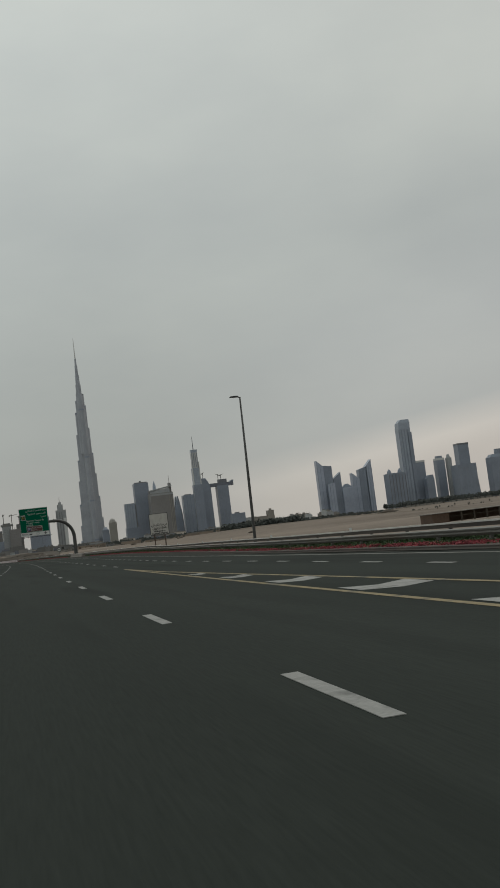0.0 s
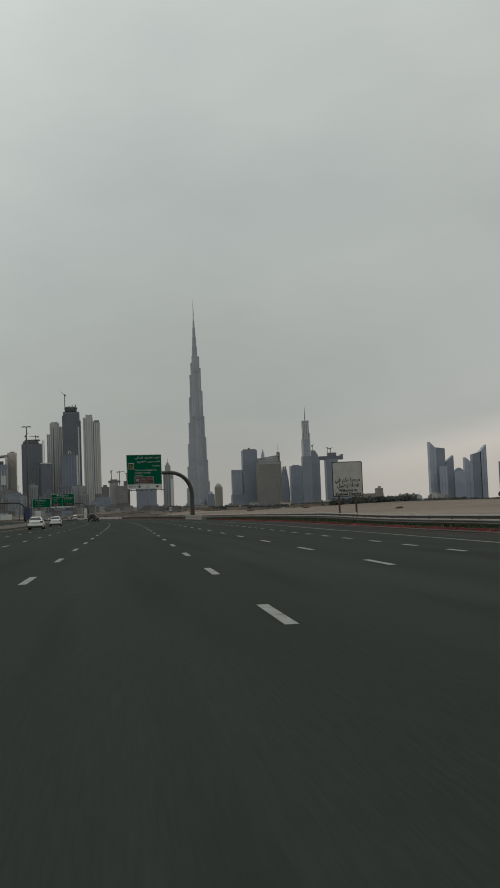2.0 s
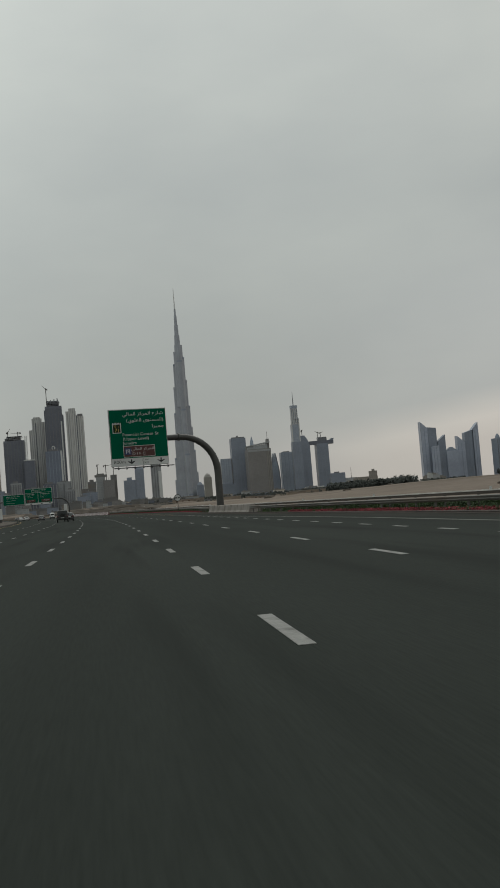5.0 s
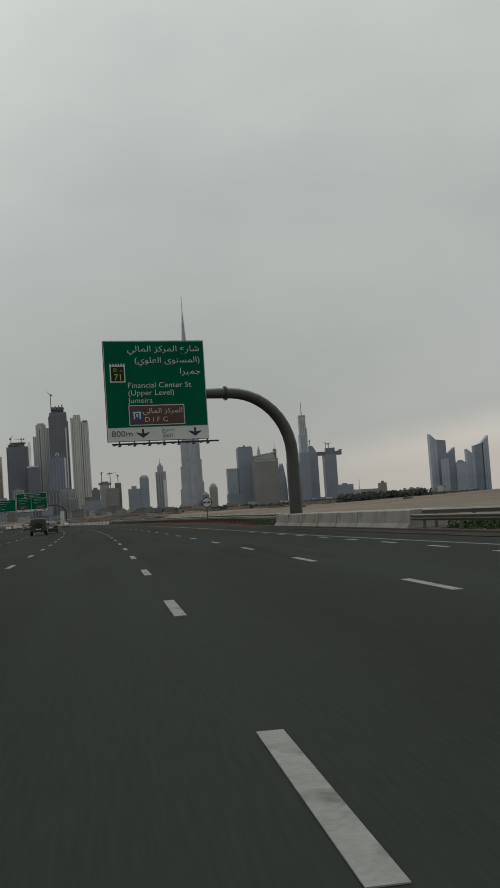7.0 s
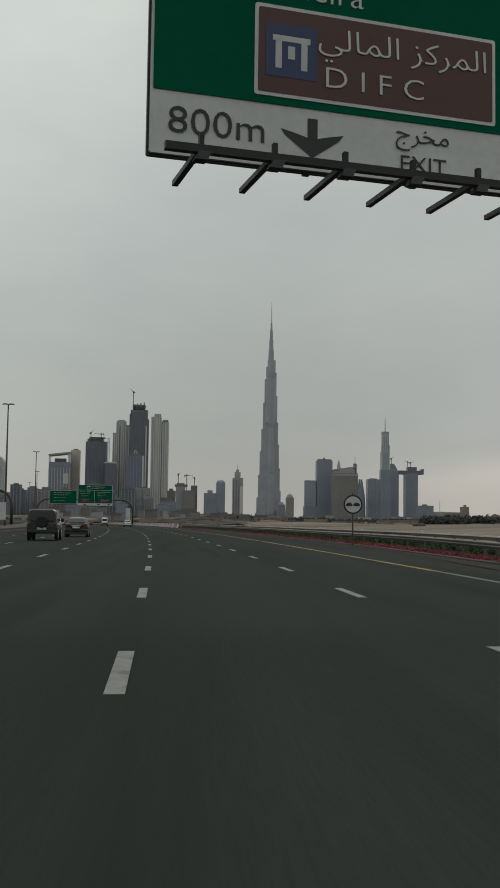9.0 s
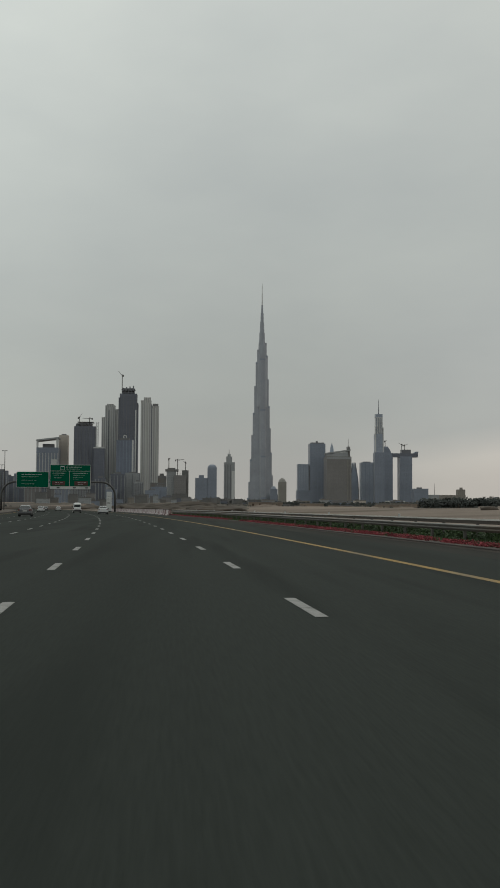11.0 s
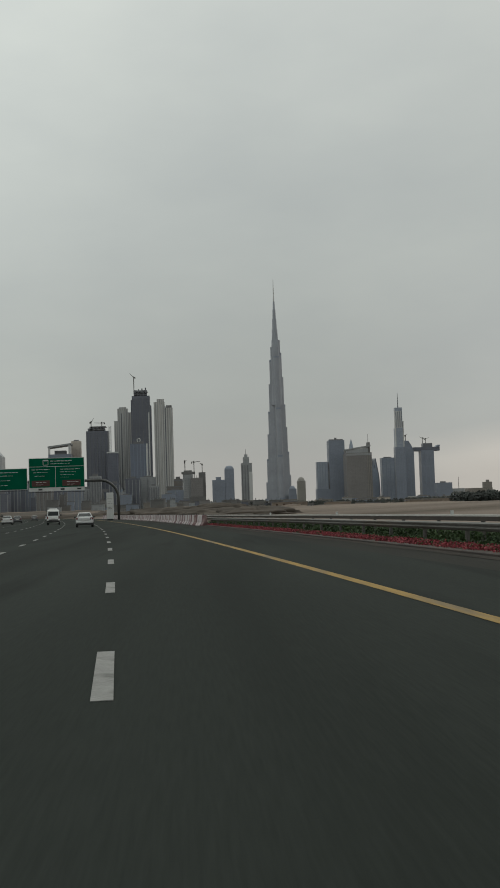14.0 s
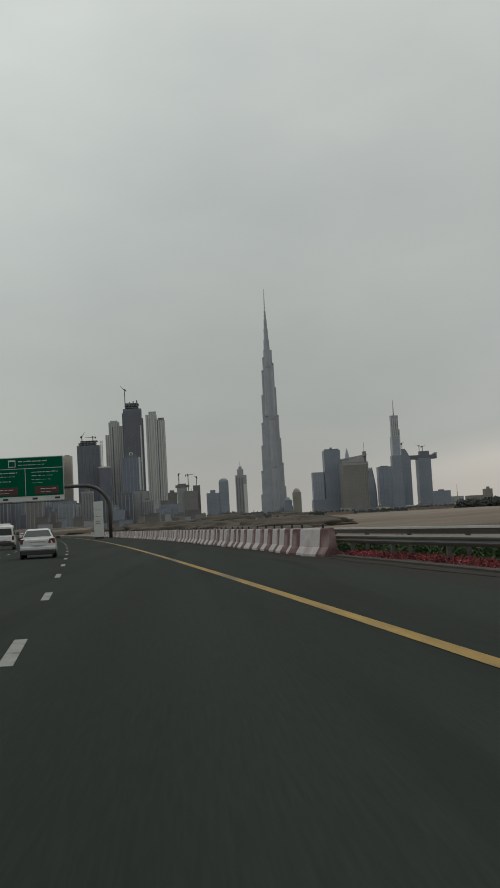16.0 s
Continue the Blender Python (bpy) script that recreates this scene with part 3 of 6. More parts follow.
tagged(link("ground_dirt_strip", bm, M["dirt"]), "strip of brown dirt along the kerb and barrier", "soil", kind="structure")

# ---------------------------------------------------------------- painted lines
PAINT = 0.006


def dash_mesh(length, width):
    bm = bmesh.new()
    box(bm, -width / 2, width / 2, -length / 2, length / 2, -0.004, 0.0015)
    return bm


long_dash = link("lane_dash", dash_mesh(2.45, 0.15), M["paint"], road)
long_dash.matrix_basis = on_road(LINE_A, 7.29 - PERIOD, PAINT)
for u, phase, n0, n1 in ((LINE_A, 7.29, -3, 62), (LINE_A - LANE, 6.85, -1, 62), (LINE_A + LANE, 7.85, 6, 62), (LINE_A - 2 * LANE, 7.0, 2, 50)):
    for n in range(n0, n1):
        if not (u == LINE_A and n == -1):
            again(long_dash, on_road(u, phase + n * PERIOD, PAINT), road)
bm = bmesh.new()
for u, n0 in ((LINE_A - 3 * LANE + 0.6, 0), (LINE_A - 2 * LANE, 50), (LINE_A - LANE, 62), (LINE_A, 62), (LINE_A + LANE, 62)):
    for n in range(n0, 88):
        ribbon(bm, u - 0.085, u + 0.085, 7 + n * PERIOD - 1.22, 7 + n * PERIOD + 1.22, 3, PAINT + 0.002)
tagged(part("lane_dashes_beyond", bm, M["paint"], road), kind="stuff")
# short dashes of the slip lane, running into the edge line
short = link("slip_lane_dash", dash_mesh(1.4, 0.15), M["paint"], road)
slip = [(-30, 9.5), (35, 9.28), (62, 8.85), (90, 9.1), (118, 9.35), (132, 9.65), (245, 9.75)]
short.matrix_basis = on_road(9.42, -11.1, PAINT)
for n in range(1, 55):
    y = 115.1 + (4.675 if n < 27 else 4.6) * (n - 27)
    again(short, on_road(lerp_table(slip, y), y, PAINT), road)
bm = bmesh.new()
ribbon(bm, lambda y: edge(y) - 0.09, lambda y: edge(y) + 0.09, -40, 262, 4, PAINT)
part("edge_line", bm, M["paint_worn"], road, "worn white edge line")
bm = bmesh.new()
ribbon(bm, lambda y: edge(y) - 0.10, lambda y: edge(y) + 0.10, 262, ROAD_END, 4, PAINT)
part("edge_line", bm, M["yellow"], road, "yellow edge line")
bm = bmesh.new()
ribbon(bm, -12.5, -12.3, -40, ROAD_END, 5, PAINT)
part("edge_line", bm, M["yellow"], road, "yellow edge line by the median")
# gore: two yellow lines that meet, white chevrons between
gore_out = [(-60, 9.0), (-20, 8.7), (20, 7.0), (42, 5.86), (54, 5.62)]


def gore(y):
    for (a, va), (b, vb) in zip(gore_out, gore_out[1:]):
        if y <= b:
            return va + (vb - va) * (y - a) / (b - a)
    return 5.66


bm = bmesh.new()
ribbon(bm, 5.52, 5.66, -50, 54.4, 4, PAINT)
part("gore_line", bm, M["yellow_worn"], road, "worn pale yellow gore line")
bm = bmesh.new()
ribbon(bm, lambda y: gore(y) - 0.07, lambda y: gore(y) + 0.07, -50, 53.5, 3, PAINT + 0.002)
part("gore_line", bm, M["yellow_worn"], road, "worn pale yellow gore line")
for k in range(9):
    y = 34.1 - 5.6 * k
    bm = bmesh.new()
    l, r = 5.78, gore(y) - 0.10
    w = r - l
    m = l + 0.45 * w
    q = [bm.verts.new((px + bend(py), py, PAINT)) for px, py in ((l, y + 0.75), (l, y - 0.65), (m, y - 1.1), (m, y + 0.15), (r, y - 0.75), (r, y + 0.65))]
    bm.faces.new((q[0], q[1], q[2], q[3]))
    bm.faces.new((q[3], q[2], q[4], q[5]))
    part("gore_hatch", bm, M["paint"], road, "worn white chevron stripe")

# ---------------------------------------------------------------- guardrails
W_BEAM = [(0.0, 0.435), (0.055, 0.485), (0.075, 0.515), (0.02, 0.545), (0.02, 0.565), (0.065, 0.60), (0.075, 0.64), (0.0, 0.675)]


def rail_line(y):
    return verge(y) + lerp_table([(165, 0.0), (221, -1.3), (252, -1.3), (285, 0.0), (415, 0.0), (452, -1.15)], y)


def rail_lift(y):
    """The rail dips along the slip road and rises again after the welcome board."""
    return lerp_table([(110, -0.21), (138, -0.05), (221, -0.05), (252, 0.0)], y)


def guardrail(label, y0, y1):
    g = thing("guardrail", label, "guardrail", Matrix.Translation((0, 0, 0)))
    bm = bmesh.new()
    sweep(bm, [(1.55 - px, pz) for px, pz in W_BEAM] + [(1.562 - px, pz) for px, pz in reversed(W_BEAM)], rail_line, y0, y1, 4, True, rail_lift)
    bmesh.ops.recalc_face_normals(bm, faces=bm.faces[:])
    part("rail_beam", bm, M["steel"], g, "galvanised front beam")
    # dark beam paints the shaded face, pale strip above it the lit edge
    for name, mt, z0, z1, x0, x1, lb in (("rear_beam", "rail_shaded", 0.685, 0.812, 2.0, 2.03, "rear beam with its shaded face painted dark brown"), ("rail_cap", "rail_cap", 0.815, 0.868, 1.985, 2.06, "pale strip painted as the lit top of the rear beam")):
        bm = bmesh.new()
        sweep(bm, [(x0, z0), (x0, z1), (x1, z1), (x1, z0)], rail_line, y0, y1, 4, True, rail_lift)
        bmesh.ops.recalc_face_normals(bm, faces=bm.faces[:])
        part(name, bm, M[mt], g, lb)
    first = None
    for i in range(int((y1 - y0) / 16)):
        y = y0 + 3.0 + 16 * i
        m = on_road(rail_line(y) + 2.02, y, 0.868 + rail_lift(y))
        if first is None:
            first = part("reflector", boxes((-0.05, 0.05, -0.015, 0.015, -0.004, 0.12), (-0.04, 0.04, -0.022, -0.016, 0.02, 0.105)), M["sign_white"], g, "small pale reflector on the rail")
            first.matrix_basis = m
        else:
            again(first, m, g)
    n = int((y1 - y0) / 4)
    first = None
    for i in range(n + 1):
        y = y0 + 0.5 + 4 * i
        if y > y1:
            break
        m = on_road(rail_line(y) + 1.7, y, rail_lift(y))
        if first is None:
            first = part("post", boxes((-0.14, -0.04, -0.05, 0.05, -0.1, 0.66), (-0.038, 0.33, -0.04, 0.04, 0.5, 0.6), (0.335, 0.43, -0.05, 0.05, -0.1, 0.85)), M["post"], g)
            first.matrix_basis = m
        else:
            again(first, m, g)
    return g


guardrail("galvanised double steel guardrail on posts above red flowers", -40.0, 221.9)
guardrail("galvanised double steel guardrail running up to painted barriers", 251.2, 458.5)

# concrete block wall round the foot of the overhead sign
cw = thing("concrete_barrier", "pale grey concrete barrier around the sign's foot", "barrier")
first = None
for i in range(7):
    y = 222.0 + 4.15 * i + 2.07
    m = on_road(verge(y) + 0.05, y)
    if first is None:
        bm = bmesh.new()
        prof = [(0.0, -0.1), (0.0, 0.10), (0.14, 0.28), (0.18, 0.77), (0.22, 0.80), (2.2, 0.80), (2.25, -0.1)]
        a = [bm.verts.new((px, -2.074, pz)) for px, pz in prof]
        b = [bm.verts.new((px, 2.074, pz)) for px, pz in prof]
        for j in range(len(prof)):
            k = (j + 1) % len(prof)
            bm.faces.new((a[j], a[k], b[k], b[j]))
        bm.faces.new(a[::-1])
        bm.faces.new(b)
        bmesh.ops.recalc_face_normals(bm, faces=bm.faces[:])
        first = part("concrete_segment", bm, M["concrete"], cw)
        first.matrix_basis = m
    else:
        again(first, m, cw)


# ---------------------------------------------------------------- painted road barriers
def road_barrier():
    e = thing("road_barrier", "precast road barrier painted in faded red and white stripes", "barrier", group="row of painted road barriers")
    prof = [(-0.30, 0.0), (-0.30, 0.09), (-0.15, 0.30), (-0.085, 0.86), (-0.06, 0.90), (0.06, 0.90), (0.085, 0.86), (0.15, 0.30), (0.30, 0.09), (0.30, 0.0)]
    for name, mt, y0, y1 in (("white_half", M["white_bar"], -0.99, 0.26), ("red_half", M["red_bar"], 0.264, 0.99)):
        bm = bmesh.new()
        a = [bm.verts.new((px, y0, pz)) for px, pz in prof]
        b = [bm.verts.new((px, y1, pz)) for px, pz in prof]
        for j in range(len(prof)):
            k = (j + 1) % len(prof)
            bm.faces.new((a[j], b[j], b[k], a[k]))
        bm.faces.new(a)
        bm.faces.new(b[::-1])
        bmesh.ops.recalc_face_normals(bm, faces=bm.faces[:])
        part(name, bm, mt, e)
    bm = bmesh.new()
    tube(bm, [(0, 0.3, 0.86), (0, 0.3, 1.02)], [0.04, 0.035], 8)
    part("lifting_stub", bm, M["dark"], e)
    return e


rnd = random.Random(4)
rb = road_barrier()
rb.matrix_basis = on_road(verge(453) - 0.06, 453.7, 0.0, 0.17 + math.pi)
for i in range(1, 96):
    y = 453.7 + 2.02 * i
    # the row begins askew and closer to the road, the first pieces knocked out of line
    askew = {1: 0.21, 2: 0.12, 3: -0.05, 4: 0.07, 7: 0.06, 11: -0.05, 12: 0.06}.get(i, 0.0)
    copy_thing(rb, on_road(verge(y) + 0.45 - 0.50 * max(0.0, 1 - i / 30) + rnd.uniform(-0.07, 0.07), y, 0.0, askew + rnd.uniform(-0.035, 0.035)))


# ---------------------------------------------------------------- roadside planting
def clumps(name, material, label, count, y0, y1, du0, du1, z0, size, tall, seed):
    r = random.Random(seed)
    vs, fs = [], []
    for _ in range(count):
        y = r.uniform(y0, y1)
        if (205 if name == "flowers" else 219) < y < (262 if name == "flowers" else 253):
            continue
        if noise.noise((y * 0.09, du0 * 2.0, seed)) < (-0.8 if tall > 0.1 else -0.5):
            continue
        if name == "flowers" and 35 < y < 175 and r.random() < 0.5:
            continue
        if name == "flowers" and noise.noise((y * 0.45, 0.0, 3.0)) < -0.12 and r.random() < 0.8:
            continue
        u = verge(y) + r.uniform(du0, du1)
        x, z = u + bend(y), z0
        for _ in range(9):
            dx, dy, dz = r.gauss(0, size), r.gauss(0, size), min(abs(r.gauss(0, tall)), 2.1 * tall) * lerp_table([(112, 0.6), (138, 0.95), (221, 1.0)], y)
            a, b = r.uniform(0, 6.28), r.uniform(-0.9, 0.9)
            s = size * r.uniform(0.25, 0.6)
            ax = Vector((math.cos(a), math.sin(a), 0)) * s
            bx = Vector((-math.sin(a) * math.sin(b), math.cos(a) * math.sin(b), math.cos(b))) * s
            c = Vector((x + dx, y + dy, z + dz))
            i = len(vs)
            vs += [c - ax, c - bx * 0.8, c + ax, c + bx]
            fs.append((i, i + 1, i + 2, i + 3))
    me = bpy.data.meshes.new(name)
    me.from_pydata(vs, [], fs)
    me.materials.append(material)
    return tagged(new(name, me), label, name.replace("_", " "), kind="stuff")


clumps("flowers", M["flower"], "bed of red petunias along the kerb", 21000, -30, 452, 0.20, 0.85, 0.09, 0.060, 0.055, 11)
clumps("flower_leaves", M["bush"], "low green leaves between the red flowers", 13000, -30, 452, 0.42, 1.6, 0.08, 0.07, 0.05, 12)
clumps("shrubs", M["bush"], "dark green hedge behind the guardrail", 26000, -30, 457, 1.8, 3.4, 0.06, 0.11, 0.19, 13)
clumps("shrubs", M["bush"], "dark green hedge end beside the painted barriers", 1100, 443, 459, 1.0, 3.0, 0.04, 0.11, 0.17, 16)
clumps("shrubs", M["bush"], "dark green hedge end beside the concrete barrier", 1900, 188, 219, 0.75, 2.3, 0.05, 0.11, 0.17, 19)


# ---------------------------------------------------------------- overhead signs
def arabic(codes):
    """Letters given in reading order, set from right to left."""
    return "".join(chr(int(c, 16)) if c != "_" else " " for c in reversed(codes.split()))


AR_CENTRE = "FE8D FEDF FEE4 FEAE FEDB FEB0 _ FE8D FEDF FEE4 FE8E FEDF FEF2"
AR_STREET = "FEB7 FE8E FEAD FEC9 _ " + AR_CENTRE
AR_UPPER = "FE8D FEDF FEE4 FEB4 FE98 FEEE FEEF _ FE8D FEDF FECC FEE0 FEEE FEF1"
AR_JUM = "FE9F FEE4 FEF4 FEAE FE8D"
AR_EXIT = "FEE3 FEA8 FEAE FE9D"
AR_WELCOME = "FEE3 FEAE FEA3 FE92 FE8E _ FE91 FEDC FEE2 _ FED3 FEF2"
AR_DISTRICT = "FED7 FEC4 FE8E FEC9 _ FEAF FECB FE92 FEF4 FEDE"


def rounded_panel(bm, x0, x1, y0, y1, z0, z1, r=0.15):
    pts = []
    for cx, cz, a0 in ((x1 - r, z0 + r, -90), (x1 - r, z1 - r, 0), (x0 + r, z1 - r, 90), (x0 + r, z0 + r, 180)):
        for k in range(5):
            a = radians(a0 + 22.5 * k)
            pts.append((cx + r * math.cos(a), cz + r * math.sin(a)))
    a = [bm.verts.new((x, y0, z)) for x, z in pts]
    b = [bm.verts.new((x, y1, z)) for x, z in pts]
    bm.faces.new(a)
    bm.faces.new(b[::-1])
    for i in range(len(pts)):
        j = (i + 1) % len(pts)
        bm.faces.new((a[i], b[i], b[j], a[j]))


def panel(name, x0, x1, z0, z1, y0, y1, material, parent, r=0.02, label=""):
    bm = bmesh.new()
    rounded_panel(bm, x0, x1, y0, y1, z0, z1, r)
    return part(name, bm, material, parent, label)


def down_arrow(parent, x, z, y, s):
    bm = bmesh.new()
    for q in ([(-0.08, 0.32), (-0.08, 0.0), (0.08, 0.0), (0.08, 0.32)], [(-0.5, 0.12), (-0.42, 0.02), (0.0, -0.28), (0.42, 0.02), (0.5, 0.12), (0.22, 0.06), (0.0, 0.0), (-0.22, 0.06)]):
        lo = [bm.verts.new((x + px * s, y, z + pz * s)) for px, pz in q]
        bm.faces.new(lo)
    bmesh.ops.recalc_face_normals(bm, faces=bm.faces[:])
    part("arrow", bm, M["black"], parent, "black downward arrow")


def main_sign():
    s = thing("overhead_sign", "green overhead direction sign on a curved grey steel arm", "road sign", Matrix.Translation((16.1, 250.6, 0)) @ Matrix.Rotation(radians(13), 4, "Z") @ Matrix.Translation((-15.72, 0, 0)))
    cx, r, az = 15.72, 4.2, 8.95
    pts = [(cx, 0, -0.2), (cx, 0, 1.2), (cx, 0, az - r - 0.4)] + [(cx - r + r * math.cos(radians(a)), 0, az - r + r * math.sin(radians(a))) for a in range(0, 91, 9)] + [(10.9, 0, az), (9.0, 0, az), (4.4, 0, az)]
    rad = [0.43, 0.42, 0.41] + [0.41 - 0.006 * i for i in range(11)] + [0.34, 0.31, 0.28]
    bm = bmesh.new()
    tube(bm, pts, rad, 24)
    part("arm", bm, M["pole"], s, "curved tubular grey steel arm", smooth=True)
    bm = bmesh.new()
    tube(bm, [(11.2, 0, az), (11.32, 0, az)], [0.47, 0.47], 24)
    part("flange", bm, M["pole"], s)
    bm = bmesh.new()
    box(bm, cx - 0.7, cx + 0.7, -0.7, 0.7, -0.1, 0.12, 0.03)
    part("base_plate", bm, M["pole"], s)
    x0, x1, z0, z1, f = 3.17, 9.77, 6.02, 12.34, -0.52
    panel("backing", x0, x1, z0, z1, f + 0.02, f + 0.07, M["sign_white"], s, 0.03, "white sign edge")
    panel("edge_frame", x0 - 0.03, x1 + 0.03, z0 - 0.03, z1 + 0.03, f + 0.072, f + 0.13, M["dark"], s, 0.03, "dark metal frame behind the board")
    panel("green_face", x0 + 0.035, x1 - 0.035, z1 - 5.46, z1 - 0.035, f, f + 0.03, M["green"], s, 0.02, "green reflective sign face")
    for i in range(4):
        x = x0 + 0.7 + i * 1.65
        part("bracket", boxes((x - 0.05, x + 0.05, f + 0.132, 0.05, z0 + 0.1, z1 - 0.1)), M["pole"], s)
    y = f - 0.008
    wt, W = M["sign_white"], x1 - x0
    R, L = x1 - 0.27, x0 + 1.42
    lettering("lettering", arabic(AR_STREET), 0.53, R, z1 - 0.68, y, s, wt, "RIGHT", bold=-0.004, width=4.75)
    lettering("lettering", "(" + arabic(AR_UPPER) + ")", 0.53, R, z1 - 1.40, y, s, wt, "RIGHT", bold=-0.004, width=4.30)
    lettering("lettering", arabic(AR_JUM), 0.55, R, z1 - 2.14, y, s, wt, "RIGHT", bold=-0.004, width=1.36)
    lettering("lettering", "Financial Center St", 0.49, L, z1 - 2.98, y, s, wt, bold=-0.004, width=4.15)
    lettering("lettering", "(Upper Level)", 0.49, L, z1 - 3.46, y, s, wt, bold=-0.004, width=2.98)
    lettering("lettering", "Jumeira", 0.49, L, z1 - 3.94, y, s, wt, bold=-0.004, width=1.60)
    # route shield
    panel("shield_rim", x0 + 0.34, x0 + 1.32, z1 - 2.62, z1 - 1.44, y - 0.004, y + 0.008, wt, s, 0.03)
    panel("shield", x0 + 0.41, x0 + 1.25, z1 - 2.55, z1 - 1.62, y - 0.010, y + 0.002, M["shield_green"], s, 0.02)
    for i in range(5):
        part("shield_notch", boxes((x0 + 0.44 + i * 0.175, x0 + 0.53 + i * 0.175, y - 0.009, y + 0.002, z1 - 1.55, z1 - 1.435)), M["green"], s)
    lettering("lettering", "71", 0.56, x0 + 0.86, z1 - 2.48, y - 0.02, s, M["gold"], "CENTER")
    lettering("lettering", "D  \ufea9", 0.30, x0 + 0.84, z1 - 1.94, y - 0.02, s, M["gold"], "CENTER")
    # brown district panel
    panel("brown_rim", L - 0.01, L + 3.64, z1 - 5.36, z1 - 4.08, y - 0.004, y + 0.008, wt, s, 0.04)
    panel("brown_panel", L + 0.04, L + 3.59, z1 - 5.31, z1 - 4.13, y - 0.010, y + 0.002, M["brown"], s, 0.03, "brown district panel")
    panel("emblem", L + 0.14, L + 0.88, z1 - 5.08, z1 - 4.34, y - 0.016, y - 0.004, M["blue"], s, 0.02, "blue emblem")
    for q in ((0.24, 0.78, 0.50, 0.58), (0.28, 0.37, 0.12, 0.52), (0.65, 0.74, 0.12, 0.52), (0.46, 0.56, 0.26, 0.44)):
        part("emblem_bar", boxes((L + q[0], L + q[1], y - 0.02, y - 0.006, z1 - 5.08 + q[2], z1 - 5.08 + q[3])), wt, s)
    lettering("lettering", arabic(AR_CENTRE), 0.44, L + 3.52, z1 - 4.60, y - 0.02, s, wt, "RIGHT", bold=-0.004, width=2.58)
    lettering("lettering", "D I F C", 0.42, L + 0.97, z1 - 5.14, y - 0.02, s, wt, bold=-0.004, width=1.48)
    # bottom strip
    lettering("lettering", "800m", 0.52, x0 + 0.22, z0 + 0.30, f + 0.004, s, M["black"], bold=-0.004, width=1.32)
    lettering("lettering", "EXIT", 0.33, x0 + 3.92, z0 + 0.15, f + 0.004, s, M["black"], "CENTER", bold=-0.004, width=0.70)
    lettering("lettering", arabic(AR_EXIT), 0.34, x0 + 3.92, z0 + 0.57, f + 0.004, s, M["black"], "CENTER", bold=-0.004, width=0.82)
    down_arrow(s, x0 + 2.26, z0 + 0.43, f + 0.012, 0.92)
    down_arrow(s, x0 + 5.70, z0 + 0.43, f + 0.012, 0.92)
    # lamp rail below
    part("lamp_rail", boxes((x0 + 0.0, x1 + 0.30, -1.52, -1.42, z0 - 0.30, z0 - 0.20)), M["dark"], s, "dark lamp rail")
    for i in range(7):
        x = x0 + 0.46 + i * 0.95
        bm = bmesh.new()
        box(bm, x - 0.04, x + 0.04, -1.44, 0.0, z0 - 0.26, z0 - 0.19)
        box(bm, x - 0.03, x + 0.03, -1.50, -1.42, z0 - 0.24, z0 - 0.06)
        part("lamp_bracket", bm, M["dark"], s)
        bm = bmesh.new()
        prism(bm, [(x - 0.11, -1.62), (x + 0.05, -1.62), (x + 0.05, -1.44), (x - 0.11, -1.44)], z0 - 0.42, z0 - 0.30, [(x - 0.05, -1.58), (x + 0.11, -1.58), (x + 0.11, -1.44), (x - 0.05, -1.44)])
        part("lamp", bm, M["dark"], s)
    return s


main_sign()


def text_line(parent, x0, x1, z0, z1, material, y0=-0.69, y1=-0.65, label="", seed=1):
    """One line of writing too far off to read: short bars of word length."""
    r = random.Random(int(seed + x0 * 7 + z0 * 13))
    bm, x = bmesh.new(), x0
    while x < x1 - 0.15:
        w = min(r.uniform(0.35, 0.95), x1 - x)
        box(bm, x, x + w, y0, y1, z0 + 0.03 + r.uniform(0, 0.03), z1 - 0.03 - r.uniform(0, 0.05))
        x += w + r.uniform(0.1, 0.2)
    return part("text_bar", bm, material, parent, label)


